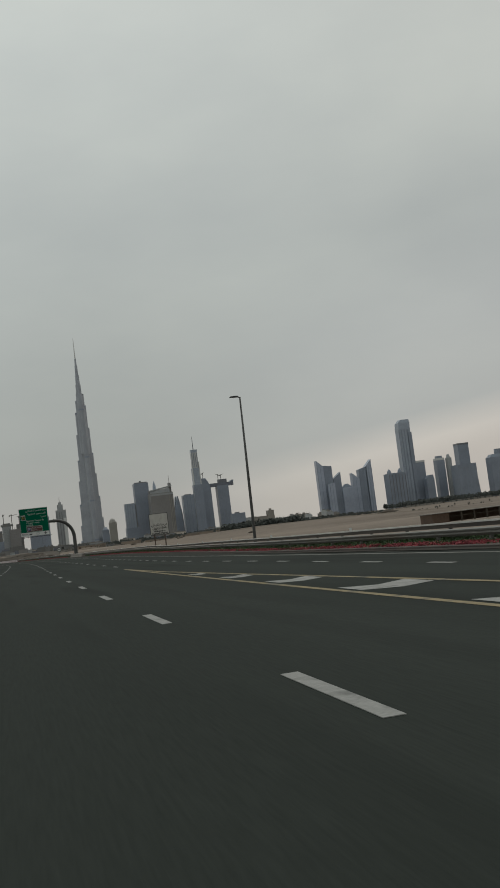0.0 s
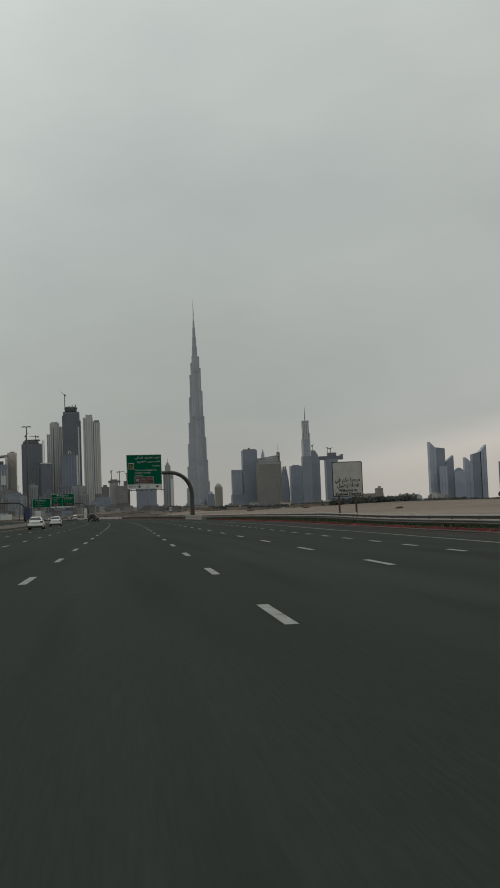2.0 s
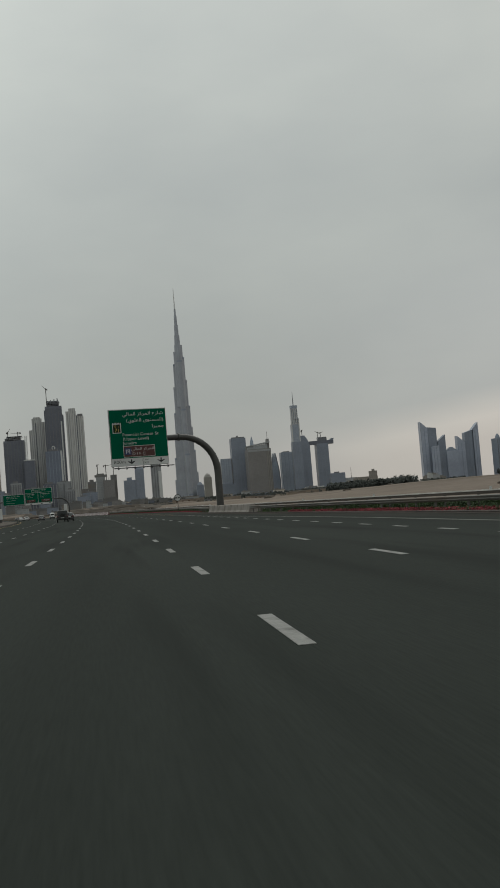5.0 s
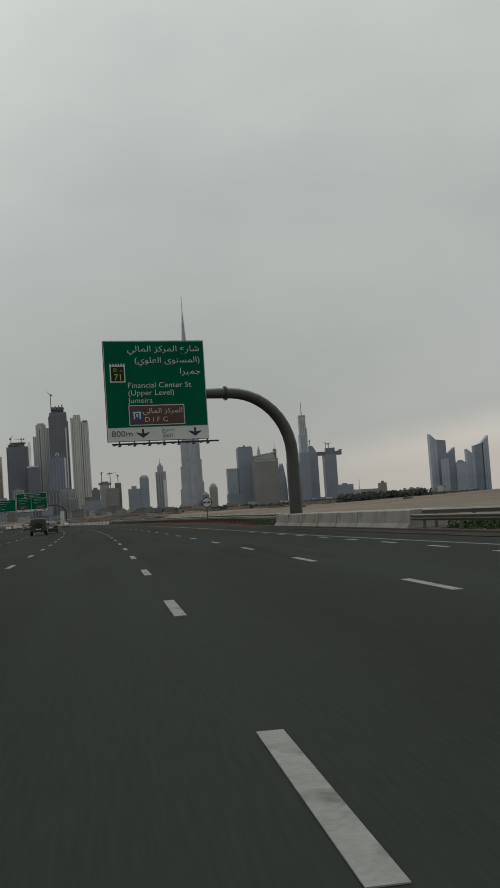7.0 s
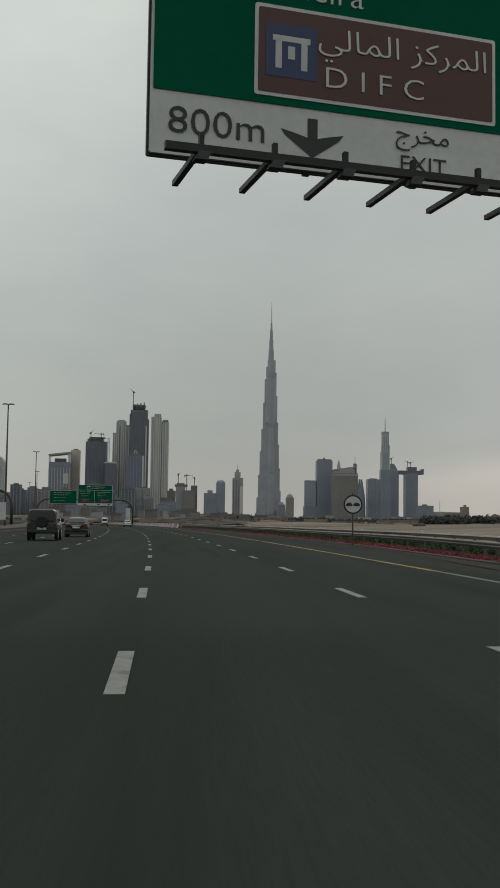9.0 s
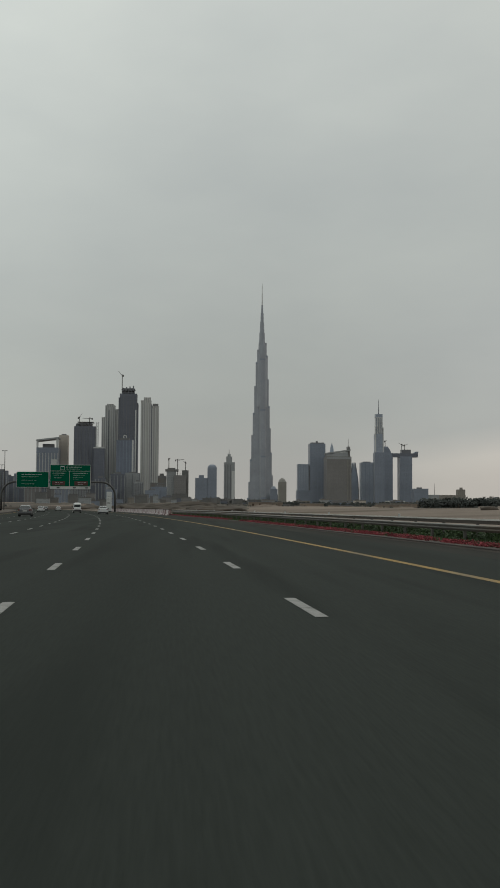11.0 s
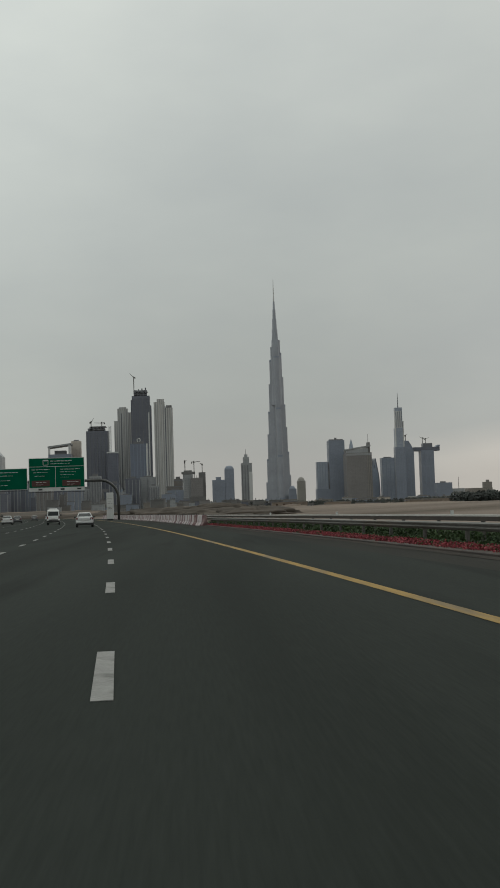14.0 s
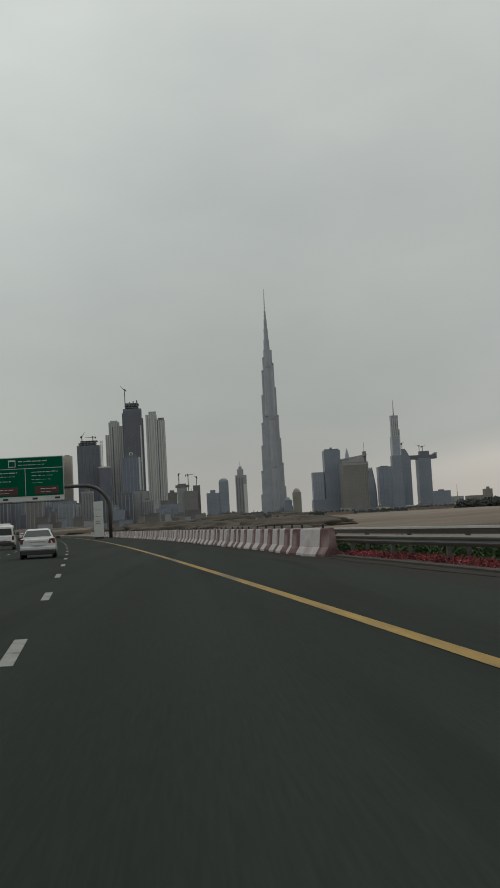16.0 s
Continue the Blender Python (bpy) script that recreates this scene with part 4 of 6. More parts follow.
def far_gantry():
    s = thing("sign_gantry", "wide steel gantry with green direction signs across the carriageway", "sign gantry", Matrix.Translation((0, 585.0, 0)))
    a, b, top, r = -42.2, -10.7, 8.25, 3.8
    pts = [(b, 0, -0.3), (b, 0, top - r)] + [(b - r + r * math.cos(radians(t)), 0, top - r + r * math.sin(radians(t))) for t in range(10, 91, 10)]
    pts += [(a + r - r * math.sin(radians(t)), 0, top - r + r * math.cos(radians(t))) for t in range(0, 91, 10)] + [(a, 0, -0.3)]
    bm = bmesh.new()
    tube(bm, pts, [0.28] * len(pts), 14)
    part("portal", bm, M["pole"], s, "dark grey tubular portal frame", smooth=True)
    wt = M["sign_white"]

    def board(x0, x1, z0, z1, strip):
        p = panel("board", x0, x1, z0, z1, -0.62, -0.50, wt, s, 0.1, "white-edged sign board")
        bm = bmesh.new()
        rounded_panel(bm, x0 + 0.1, x1 - 0.1, -0.66, -0.60, z0 + (0.75 if strip else 0.1), z1 - 0.1, 0.08)
        part("green_face", bm, M["green"], p, "green reflective sign face")
        return p

    p = board(-28.8, -17.5, 6.3, 13.1, True)
    part("divider", boxes((-28.7, -17.6, -0.68, -0.65, 11.28, 11.36)), wt, p)
    part("divider", boxes((-23.42, -23.34, -0.68, -0.65, 7.1, 11.3)), wt, p)
    part("shield", boxes((-25.9, -24.8, -0.69, -0.65, 11.6, 12.7)), wt, p)
    part("shield_field", boxes((-25.8, -24.9, -0.70, -0.68, 11.7, 12.45)), M["green"], p)
    for x0, x1, z0, z1 in ((-24.4, -19.8, 12.32, 12.56), (-24.4, -20.4, 11.80, 11.98), (-28.2, -24.6, 10.62, 10.84), (-27.9, -25.0, 10.08, 10.26), (-27.6, -25.6, 9.32, 9.50), (-22.4, -18.4, 10.62, 10.84), (-22.4, -19.2, 10.08, 10.26), (-22.4, -19.6, 9.50, 9.66), (-22.4, -20.6, 9.02, 9.16)):
        text_line(p, x0, x1, z0, z1, wt, label="white line of unreadable writing")
    for x0, x1 in ((-28.2, -24.6), (-22.0, -18.3)):
        part("brown_panel", boxes((x0, x1, -0.69, -0.65, 7.3, 8.5)), M["brown"], p, "brown district panel")
        text_line(p, x0 + 0.9, x1 - 0.4, 8.02, 8.22, wt, -0.71, -0.68)
        text_line(p, x0 + 0.9, x1 - 1.3, 7.55, 7.72, wt, -0.71, -0.68)
    for x in (-26.5, -22.0, -18.6):
        part("arrow", boxes((x - 0.4, x + 0.4, -0.66, -0.61, 6.5, 6.8)), M["black"], p)
    part("lamp_rail", boxes((-28.8, -17.4, -1.6, -1.5, 6.0, 6.1)), M["dark"], s)
    q = board(-38.0, -29.1, 6.7, 11.1, False)
    for x0, x1, z0, z1 in ((-36.6, -31.0, 10.2, 10.42), (-36.6, -32.0, 9.55, 9.74), (-36.6, -32.6, 8.6, 8.78), (-36.6, -33.0, 7.6, 7.78)):
        text_line(q, x0, x1, z0, z1, wt, label="white line of unreadable writing")
    part("lamp_rail", boxes((-38.0, -29.0, -1.6, -1.5, 6.45, 6.55)), M["dark"], s)
    return s


far_gantry()
# gantry over the opposite carriageway
g2 = thing("sign_gantry", "grey steel sign gantry over the opposite carriageway", "sign gantry", Matrix.Translation((0, 470.0, 0)))
bm = bmesh.new()
tube(bm, [(-32.4, 0, -0.2), (-32.4, 0, 4.6), (-32.7, 0, 5.9), (-33.5, 0, 7.0), (-34.7, 0, 7.6), (-36.5, 0, 7.8), (-54, 0, 7.8)], [0.33] * 7, 14)
part("portal", bm, M["pole"], g2, smooth=True)

# white column by the gantry
wc = thing("advertising_column", "tall white rectangular column beside the gantry", "column", Matrix.Translation((-11.95, 578.0, 0)))
bm = bmesh.new()
box(bm, -0.68, 0.68, -0.3, 0.3, 0.25, 5.5, 0.04)
part("body", bm, M["sign_white"], wc)
part("foot", boxes((-0.6, 0.6, -0.25, 0.25, -0.1, 0.25)), M["dark"], wc)
for z in (2.2, 2.5, 3.2, 3.6, 4.2):
    text_line(wc, -0.45, 0.4, z, z + 0.16, M["steel"], -0.32, -0.29, "grey line of unreadable writing")

# welcome board
wb = thing("welcome_board", "white roadside welcome board with black writing on two posts", "road sign", Matrix.Translation((17.85, 130.7, 0)))
for x in (0.46, 1.78):
    bm = bmesh.new()
    tube(bm, [(x, 0.10, -0.3), (x, 0.10, 4.5)], [0.075, 0.075], 12)
    part("post", bm, M["board_post"], wb, "rusty brown post")
panel("rim", -0.04, 2.33, 2.02, 4.70, -0.02, 0.03, M["black"], wb, 0.12, "black border")
panel("face", 0.02, 2.27, 2.08, 4.64, -0.03, 0.0, M["board_face"], wb, 0.1, "weathered off-white face")
lettering("lettering", arabic(AR_WELCOME), 0.40, 1.15, 3.18, -0.036, wb, M["black"], "CENTER", 0.004, width=1.98, bold=0.011)
lettering("lettering", arabic(AR_DISTRICT), 0.40, 1.15, 2.76, -0.036, wb, M["black"], "CENTER", 0.004, width=1.75, bold=0.011)
lettering("lettering", "Welcome to", 0.30, 1.15, 2.40, -0.036, wb, M["black"], "CENTER", 0.004, width=1.45, bold=0.012)
lettering("lettering", "Zaabeel District", 0.30, 1.15, 2.12, -0.036, wb, M["black"], "CENTER", 0.004, width=2.05, bold=0.012)

# no-overtaking sign
ns = thing("traffic_sign", "round pale traffic sign with a dark rim on a thin post", "road sign", Matrix.Translation((14.3, 293.0, 0.1)))
bm = bmesh.new()
tube(bm, [(0, 0.05, -0.2), (0, 0.05, 2.9)], [0.045, 0.045], 10)
part("post", bm, M["pole"], ns)
for name, r0, y0, y1, mt, lb in (("rim", 0.54, -0.02, 0.02, M["dark"], "dark rim"), ("face", 0.455, -0.03, 0.0, M["sign_white"], "pale face")):
    bm = bmesh.new()
    o = ring(r0, 28)
    a = [bm.verts.new((x, y0, 2.25 + z)) for x, z in o]
    b = [bm.verts.new((x, y1, 2.25 + z)) for x, z in o]
    bm.faces.new(a)
    bm.faces.new(b[::-1])
    for i in range(28):
        j = (i + 1) % 28
        bm.faces.new((a[i], b[i], b[j], a[j]))
    part(name, bm, mt, ns, lb)
for x in (-0.22, 0.20):
    bm = bmesh.new()
    box(bm, x - 0.18, x + 0.18, -0.045, -0.03, 2.16, 2.27)
    box(bm, x - 0.12, x + 0.12, -0.045, -0.03, 2.272, 2.35)
    part("car_symbol", bm, M["black"], ns)


# ---------------------------------------------------------------- street lamps
def street_lamp(height, double, label):
    e = thing("street_lamp", label, "street lamp", group="lamps along the median" if double else "")
    bm = bmesh.new()
    k = 1.45 if double else 1.0
    tube(bm, [(0, 0, -0.2), (0, 0, 0.5), (0, 0, height * 0.5), (0, 0, height)], [0.13 * k, 0.125 * k, 0.10 * k, 0.065 * k], 12)
    part("pole", bm, M["pole"], e, smooth=True)
    bm = bmesh.new()
    box(bm, -0.22, 0.22, -0.22, 0.22, -0.15, 0.06, 0.02)
    part("base_plate", bm, M["pole"], e)
    for sgn in ((-1, 1) if double else (-1,)):
        bm = bmesh.new()
        tube(bm, [(0, 0, height - 0.05), (sgn * 0.15, 0, height + 0.02), (sgn * 0.3, 0, height + 0.05)], [0.05, 0.045, 0.04], 8)
        part("arm", bm, M["pole"], e)
        bm = bmesh.new()
        prism(bm, ring(0.5, 12, 0.85, 0.34) if not double else ring(0.62, 12, 0.95, 0.42), height - (0.06 if double else 0.0), height + 0.12, ring(0.5, 12, 0.6, 0.24))
        bmesh.ops.translate(bm, verts=bm.verts[:], vec=(sgn * 0.46, 0, 0))
        part("lamp_head", bm, M["dark"], e)
    return e


rl = street_lamp(11.85, False, "tall grey street lamp with one dark head behind the guardrail")
rl.matrix_basis = Matrix.Translation((19.36, 81.4, 0.0)) @ Matrix.Rotation(radians(0.9), 4, "Y")
ml = street_lamp(19.0, True, "very tall grey street lamp with two heads on the median")
ml.matrix_basis = on_road(-16.5, 261, 0.25)
for y in (400, 515, 630, 745):
    copy_thing(ml, on_road(-17.3, y, 0.25))


# ---------------------------------------------------------------- skyline
def tower(name, label, x, y, w, h, mat, d=None, z0=-4.0, turn=0.0):
    t = thing(name, label, "tower", Matrix.Translation((x, y, 0)) @ Matrix.Rotation(radians(turn), 4, "Z"))
    d = d or w * 0.9
    bm = bmesh.new()
    box(bm, -w / 2, w / 2, -d / 2, d / 2, z0, h)
    part("body", bm, M[mat], t)
    return t, d


def ribs(t, w, d, z0, z1, count, size, mat, name="rib", dx=0.0):
    """Upright ribs on the face towards the road, each a piece of its own."""
    mat = "mullion" if name == "mullion" else mat
    bm = bmesh.new()
    box(bm, -size / 2, size / 2, -0.5 if name == "mullion" else -1.6, 0.6, z0, z1)
    first = part(name, bm, M[mat], t)
    for i in range(count):
        x = dx - w / 2 + size / 2 + (w - size) * i / max(1, count - 1)
        m = Matrix.Translation((x, -d / 2, 0))
        if i == 0:
            first.matrix_basis = m
        else:
            again(first, m, t)


def block(t, name, mat, x0, x1, y0, y1, z0, z1, label=""):
    return part(name, boxes((x0, x1, y0, y1, z0, z1)), M[mat], t, label)


def mast(t, x, z0, z1, r0=1.2, r1=0.4, name="mast", mat="crane"):
    bm = bmesh.new()
    tube(bm, [(x, 0, z0), (x, 0, (z0 + z1) / 2), (x, 0, z1)], [r0, (r0 + r1) / 2, r1], 8)
    return part(name, bm, M[mat], t)


def crane(x, y, z0, z1, jib, turn, rise):
    """Tower crane that stands on a roof."""
    t = thing("tower_crane", "thin dark tower crane standing on an unfinished tower", "crane", Matrix.Translation((x, y, z0)) @ Matrix.Rotation(radians(turn), 4, "Z"))
    h = z1 - z0
    part("tower_mast", boxes((-0.7, 0.7, -0.7, 0.7, -3, h)), M["crane"], t)
    bm = bmesh.new()
    tube(bm, [(0, 0, h), (jib, 0, h + rise)], [0.8, 0.4], 6)
    part("jib", bm, M["crane"], t)
    bm = bmesh.new()
    tube(bm, [(0, 0, h), (-jib * 0.35, 0, h + 1.0)], [0.8, 0.7], 6)
    part("counter_jib", bm, M["crane"], t)
    part("counterweight", boxes((-jib * 0.38, -jib * 0.28, -1.5, 1.5, h - 3, h + 1)), M["crane"], t)
    part("cab", boxes((-1.0, 1.0, -1.0, 1.0, h - 1.5, h + 3)), M["crane"], t)
    return t


def unfinished_top(t, w, d, z, mat, seed):
    """Bare floor slabs and columns of the storeys under construction."""
    r = random.Random(seed)
    for k in range(3):
        block(t, "floor_slab", mat, -w * 0.46 + r.uniform(0, 5), w * 0.46 - r.uniform(0, 6), -d * 0.45, d * 0.45, z + 4 * k + 2.6, z + 4 * k + 3.6)
        for i in range(5):
            x = -w * 0.38 + w * 0.19 * i
            block(t, "column", mat, x - 0.8, x + 0.8, -d * 0.42, -d * 0.42 + 1.6, z + 4 * k - 0.5, z + 4 * k + 2.7)


# far left: pale tower with a rounded head
t, d = tower("rounded_tower", "pale grey tower with a rounded top and dark glazed strip", -470, 3000, 50, 150, "f_pale")
bm = bmesh.new()
prism(bm, [(-25, -d / 2), (25, -d / 2), (25, d / 2), (-25, d / 2)], 150, 163, [(-25, -d / 2), (14, -d / 2), (14, d / 2), (-25, d / 2)])
part("head", bm, M["f_pale"], t)
bm = bmesh.new()
prism(bm, [(-25, -d / 2), (14, -d / 2), (14, d / 2), (-25, d / 2)], 163, 173, [(-25, -d / 2), (-6, -d / 2), (-6, d / 2), (-25, d / 2)])
part("head", bm, M["f_pale"], t)
block(t, "glazed_strip", "f_dark", -4, 14, -d / 2 - 1.2, -d / 2 + 1, 40, 138)

t, d = tower("frame_topped_tower", "bluish glass tower with a slanted open frame on its roof", -305, 3000, 55, 152, "f_blue")
block(t, "frame_leg", "ribs", -27.5, -23, -d / 2, -d / 2 + 5, 152, 170)
block(t, "frame_leg", "ribs", 22, 27.5, -d / 2, -d / 2 + 5, 152, 177)
bm = bmesh.new()
prism(bm, [(-28.5, -d / 2 - 1), (28.5, -d / 2 - 1), (28.5, d / 2), (-28.5, d / 2)], 168, 172)
for v in bm.verts:
    v.co.z += 7 * (v.co.x + 28.5) / 57
part("roof_frame", bm, M["f_grey"], t)
block(t, "plant_room", "roofing", -14, 14, -8, 12, 152, 162)
ribs(t, 55, d, -4, 138, 8, 2.2, "f_pale")
block(t, "banner", "sign_white", 10, 24, -d / 2 - 2.6, -d / 2 - 1.4, 96, 122, "pale square banner")
t, d = tower("beige_tower", "slim beige residential tower with a flat roof", -271, 3050, 24, 188, "f_beige")
ribs(t, 24, d, -4, 184, 4, 2.0, "f_beige")
block(t, "plant_room", "roofing", -6, 6, -6, 6, 188, 191)

t, d = tower("unfinished_dark_tower", "dark concrete tower under construction with a jagged top", -208, 2950, 53, 203, "f_dark")
unfinished_top(t, 46, d, 203, "ribs_dark", 3)
ribs(t, 53, d, -4, 200, 7, 1.8, "ribs_dark")
block(t, "lift_core", "ribs_dark", -24, -17, -6, 6, 203, 211)
block(t, "lower_wing", "f_dark", 26.6, 52, -d / 2 - 40, -d / 2 - 2, -4, 146)
block(t, "wing_slab", "ribs", 25, 53, -d / 2 - 41, -d / 2 - 1, 146, 149, "pale top slab")
bm = bmesh.new()
for k in range(9):
    za = 149 + 7 * k
    for xa, xb in ((30, 35), (35, 30)):
        tube(bm, [(xa, -d / 2 - 20, za), (xb, -d / 2 - 20, za + 7)], [0.5, 0.5], 5)
for xa in (30, 35):
    box(bm, xa - 0.6, xa + 0.6, -d / 2 - 20.6, -d / 2 - 19.4, 149, 212)
part("hoist_mast", bm, M["ribs"], t, "pale lattice hoist mast")
crane(-198, 2950, 212, 224, 22, 150, 2)
crane(-224, 2950, 208, 226, 16, 70, 12)

t, d = tower("stepped_pale_tower", "pale residential tower with stepped shoulders and dark strips", -152, 3050, 26, 267, "f_stripe")
block(t, "wing", "f_stripe", -22, -13, -d / 2 + 1, d / 2, -4, 236)
block(t, "wing", "f_stripe", 13, 21, -d / 2 + 1, d / 2, -4, 257)
ribs(t, 26, d, -4, 262, 5, 2.2, "ribs")
block(t, "dark_strip", "ribs_dark", -4.6, -2.0, -d / 2 - 0.7, -d / 2 + 1, -4, 255)
block(t, "roof_crown", "f_stripe", -9, 9, -8, 8, 267, 271)

t, d = tower("dark_glass_tower", "tall dark glass tower with a ragged unfinished crown", -103, 3000, 44, 292, "f_dark")
block(t, "side_wing", "f_dark", 20, 25, -d / 2 + 2, d / 2, -4, 268)
block(t, "side_wing", "f_dark", -25, -21.5, -d / 2 + 2, d / 2, -4, 282)
unfinished_top(t, 40, d, 292, "ribs_dark", 8)
block(t, "crown_wall", "ribs_dark", -17, 15, -10, 10, 292, 307)
for i in range(4):
    block(t, "crown_pier", "ribs_dark", -15 + 8.6 * i, -12.2 + 8.6 * i, -d / 2 + 2, -d / 2 + 5, 300, 307 + 1.8 * i)
ribs(t, 44, d, -4, 286, 6, 1.5, "ribs_dark")
block(t, "pale_strip", "ribs", 17.5, 20.5, -d / 2 - 1.4, -d / 2 + 1, -4, 250)
crane(-120, 2998, 280, 340, 12, 150, 12)

t, d = tower("blue_front_tower", "deep blue glass tower standing before the dark one", -102, 2800, 40, 160, "f_navy")
ribs(t, 40, d, -4, 158, 6, 1.2, "f_light", "mullion")
block(t, "plant_room", "roofing", -12, 10, -8, 8, 160, 166)
bm = bmesh.new()
for q in range(20):
    a, b = radians(18 * q - 60), radians(18 * q - 42)
    if q < 17:
        tube(bm, [(3.6 * math.cos(a), -d / 2 + 1, 168 + 3.6 * math.sin(a)), (3.6 * math.cos(b), -d / 2 + 1, 168 + 3.6 * math.sin(b))], [0.95, 0.95], 8)
part("roof_emblem", bm, M["sign_white"], t, "pale open ring on the roof edge")
block(t, "pale_edge", "ribs", 16.5, 19.8, -d / 2 - 1.3, -d / 2 + 1, -4, 160)

t, d = tower("twin_pale_tower", "pair of joined pale residential towers with vertical strips", -58, 3000, 27, 276, "f_stripe")
block(t, "second_tower", "f_stripe", 13.7, 33, -d / 2 + 3, d / 2, -4, 262)
block(t, "link", "f_dark", 11.5, 15.5, -d / 2 + 1.4, d / 2 - 3, -4, 266)
block(t, "cap", "f_stripe", -6, 12, -8, 8, 276, 284)
block(t, "cap", "roofing", 17, 31, -8, 8, 262, 268)
ribs(t, 27, d, -4, 270, 5, 2.2, "ribs")
ribs(t, 16, d - 6, -4, 256, 3, 2.2, "ribs", dx=24)

t, d = tower("unfinished_block", "grey concrete block under construction with cranes on it", 8, 2700, 22, 84, "f_grey")
block(t, "core_cap", "site_grey", -14, 16, -d / 2 - 1, d / 2 - 2, 84.004, 89, "wider concrete cap of the core")
block(t, "core_head", "site_grey", -9, 9, -d / 2 + 2, d / 2 - 4, 89.004, 92)
block(t, "front_block", "f_brown", 6, 33, -d / 2 - 14, -d / 2 - 0.5, -4, 75, "dark bare front block")
for k in range(5):
    block(t, "column", "site_grey", 7 + 6 * k, 8 + 6 * k, -d / 2 - 12, -d / 2 - 10, 75, 78 + k % 3)
block(t, "wing", "site_grey", 24, 39, -8, 12, -4, 87, "plain rear wing")
block(t, "wing", "site_grey", -31, -11.5, -10, 12, -4, 74, "bare concrete wing")
block(t, "wing", "site_grey", -27, -17, -6, 8, 74, 79)
block(t, "wing", "site_grey", -48, -31.5, -8, 12, -4, 58, "bare concrete wing")
for z in (14, 28, 42, 56, 70):
    block(t, "floor_slab", "ribs_dark", -31.6, -11.4, -d / 2 - 0.4, -9.5, z, z + 1.6)
crane(2, 2700, 92, 112, 4, 20, 3)
crane(22, 2696, 78, 110, 15, 12, 2)
crane(40, 2700, 87, 104, 5, 185, 4)

t, d = tower("blue_twin_tower", "low blue-grey glass tower with a taller rounded neighbour", 103, 3600, 38, 95, "f_blue")
block(t, "penthouse", "f_blue", -8, 8, -8, 8, 95, 104)
block(t, "second_tower", "f_blue", 19.5, 48, -d / 2 + 2, d / 2, -4, 128)
bm = bmesh.new()
for za, zb, i0, i1 in ((128, 132, 0, 1.4), (132, 135.5, 1.4, 4.2), (135.5, 138, 4.2, 9.0)):
    prism(bm, [(20 + i0, -14 + i0), (47.5 - i0, -14 + i0), (47.5 - i0, 14 - i0), (20 + i0, 14 - i0)], za, zb, [(20 + i1, -14 + i1), (47.5 - i1, -14 + i1), (47.5 - i1, 14 - i1), (20 + i1, 14 - i1)])
part("rounded_head", bm, M["f_blue"], t)

t, d = tower("stepped_spire_tower", "slim grey tower stepping up to a thin mast", 208, 3900, 36, 158, "f_grey")
block(t, "tier", "f_grey", -11, 9, -10, 10, 158, 178)
block(t, "tier", "f_grey", -6, 4, -6, 6, 178, 187)
mast(t, -1, 187, 205, 0.9, 0.4)
block(t, "pale_wing", "ribs", 7, 18.4, -d / 2 - 2, d / 2, -4, 128)
ribs(t, 20, d, -4, 150, 3, 2.0, "ribs_dark", dx=-6)


def great_tower(x, y):
    """Tri-lobed supertall whose wings step back in turn up to a needle."""
    t = thing("needle_tower", "immense silver-grey stepped needle tower of steel and glass", "skyscraper", Matrix.Translation((x, y, 0)) @ Matrix.Rotation(radians(4), 4, "Z"))
    prof = [(0, 60), (50, 55), (120, 50), (200, 45), (300, 39), (358, 35), (450, 30), (540, 25), (600, 18), (640, 14)]

    def height(r):
        for (za, ra), (zb, rb) in zip(prof, prof[1:]):
            if r >= rb:
                return za + (zb - za) * (ra - r) / (ra - rb)
        return 640

    for turn, lift in ((150, 0), (30, 26), (-90, 12)):
        a = radians(turn)
        c, s = math.cos(a), math.sin(a)
        radii = [57 - 5.5 * i for i in range(8)]
        for i, r in enumerate(radii):
            half = 9.0 + 0.2 * i
            top = max(40, height(r) + lift)
            inner = 4
            pts = [(inner, half), (inner, -half)] + [(r - half * 0.55 + half * 0.55 * math.cos(radians(q)), half * math.sin(radians(q))) for q in (-90, -60, -30, 0, 30, 60, 90)]
            bm = bmesh.new()
            prism(bm, [(c * px - s * py, s * px + c * py) for px, py in pts], -4, top)
            bmesh.ops.recalc_face_normals(bm, faces=bm.faces[:])
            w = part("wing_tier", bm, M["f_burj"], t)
            if i % 2 == 0:
                bm = bmesh.new()
                prism(bm, [(c * px * 1.003 - s * py * 1.02, s * px * 1.003 + c * py * 1.02) for px, py in pts], top - 7, top - 1)
                bmesh.ops.recalc_face_normals(bm, faces=bm.faces[:])
                part("louvre_band", bm, M["mullion"], w, "darker plant storey band")
    for r0, r1, za, zb in ((19, 17.5, 380, 560), (14, 13, 560, 622), (11.2, 10.2, 622, 660), (8.6, 7.6, 660, 700), (6.2, 5.4, 700, 735), (4.2, 3.2, 735, 765)):
        bm = bmesh.new()
        prism(bm, ring(r0, 18), za, zb, ring(r1, 18))
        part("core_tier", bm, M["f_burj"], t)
    bm = bmesh.new()
    tube(bm, [(0, 0, 760), (0, 0, 805), (0, 0, 848)], [2.6, 1.7, 0.7], 10)
    part("needle", bm, M["ribs"], t, "thin steel needle")
    bm = bmesh.new()
    box(bm, -70, 70, -40, 30, -4, 26)
    box(bm, 40, 62, -30, 20, 26, 52)
    part("podium", bm, M["f_brown"], t)
    return t


great_tower(345, 4200)

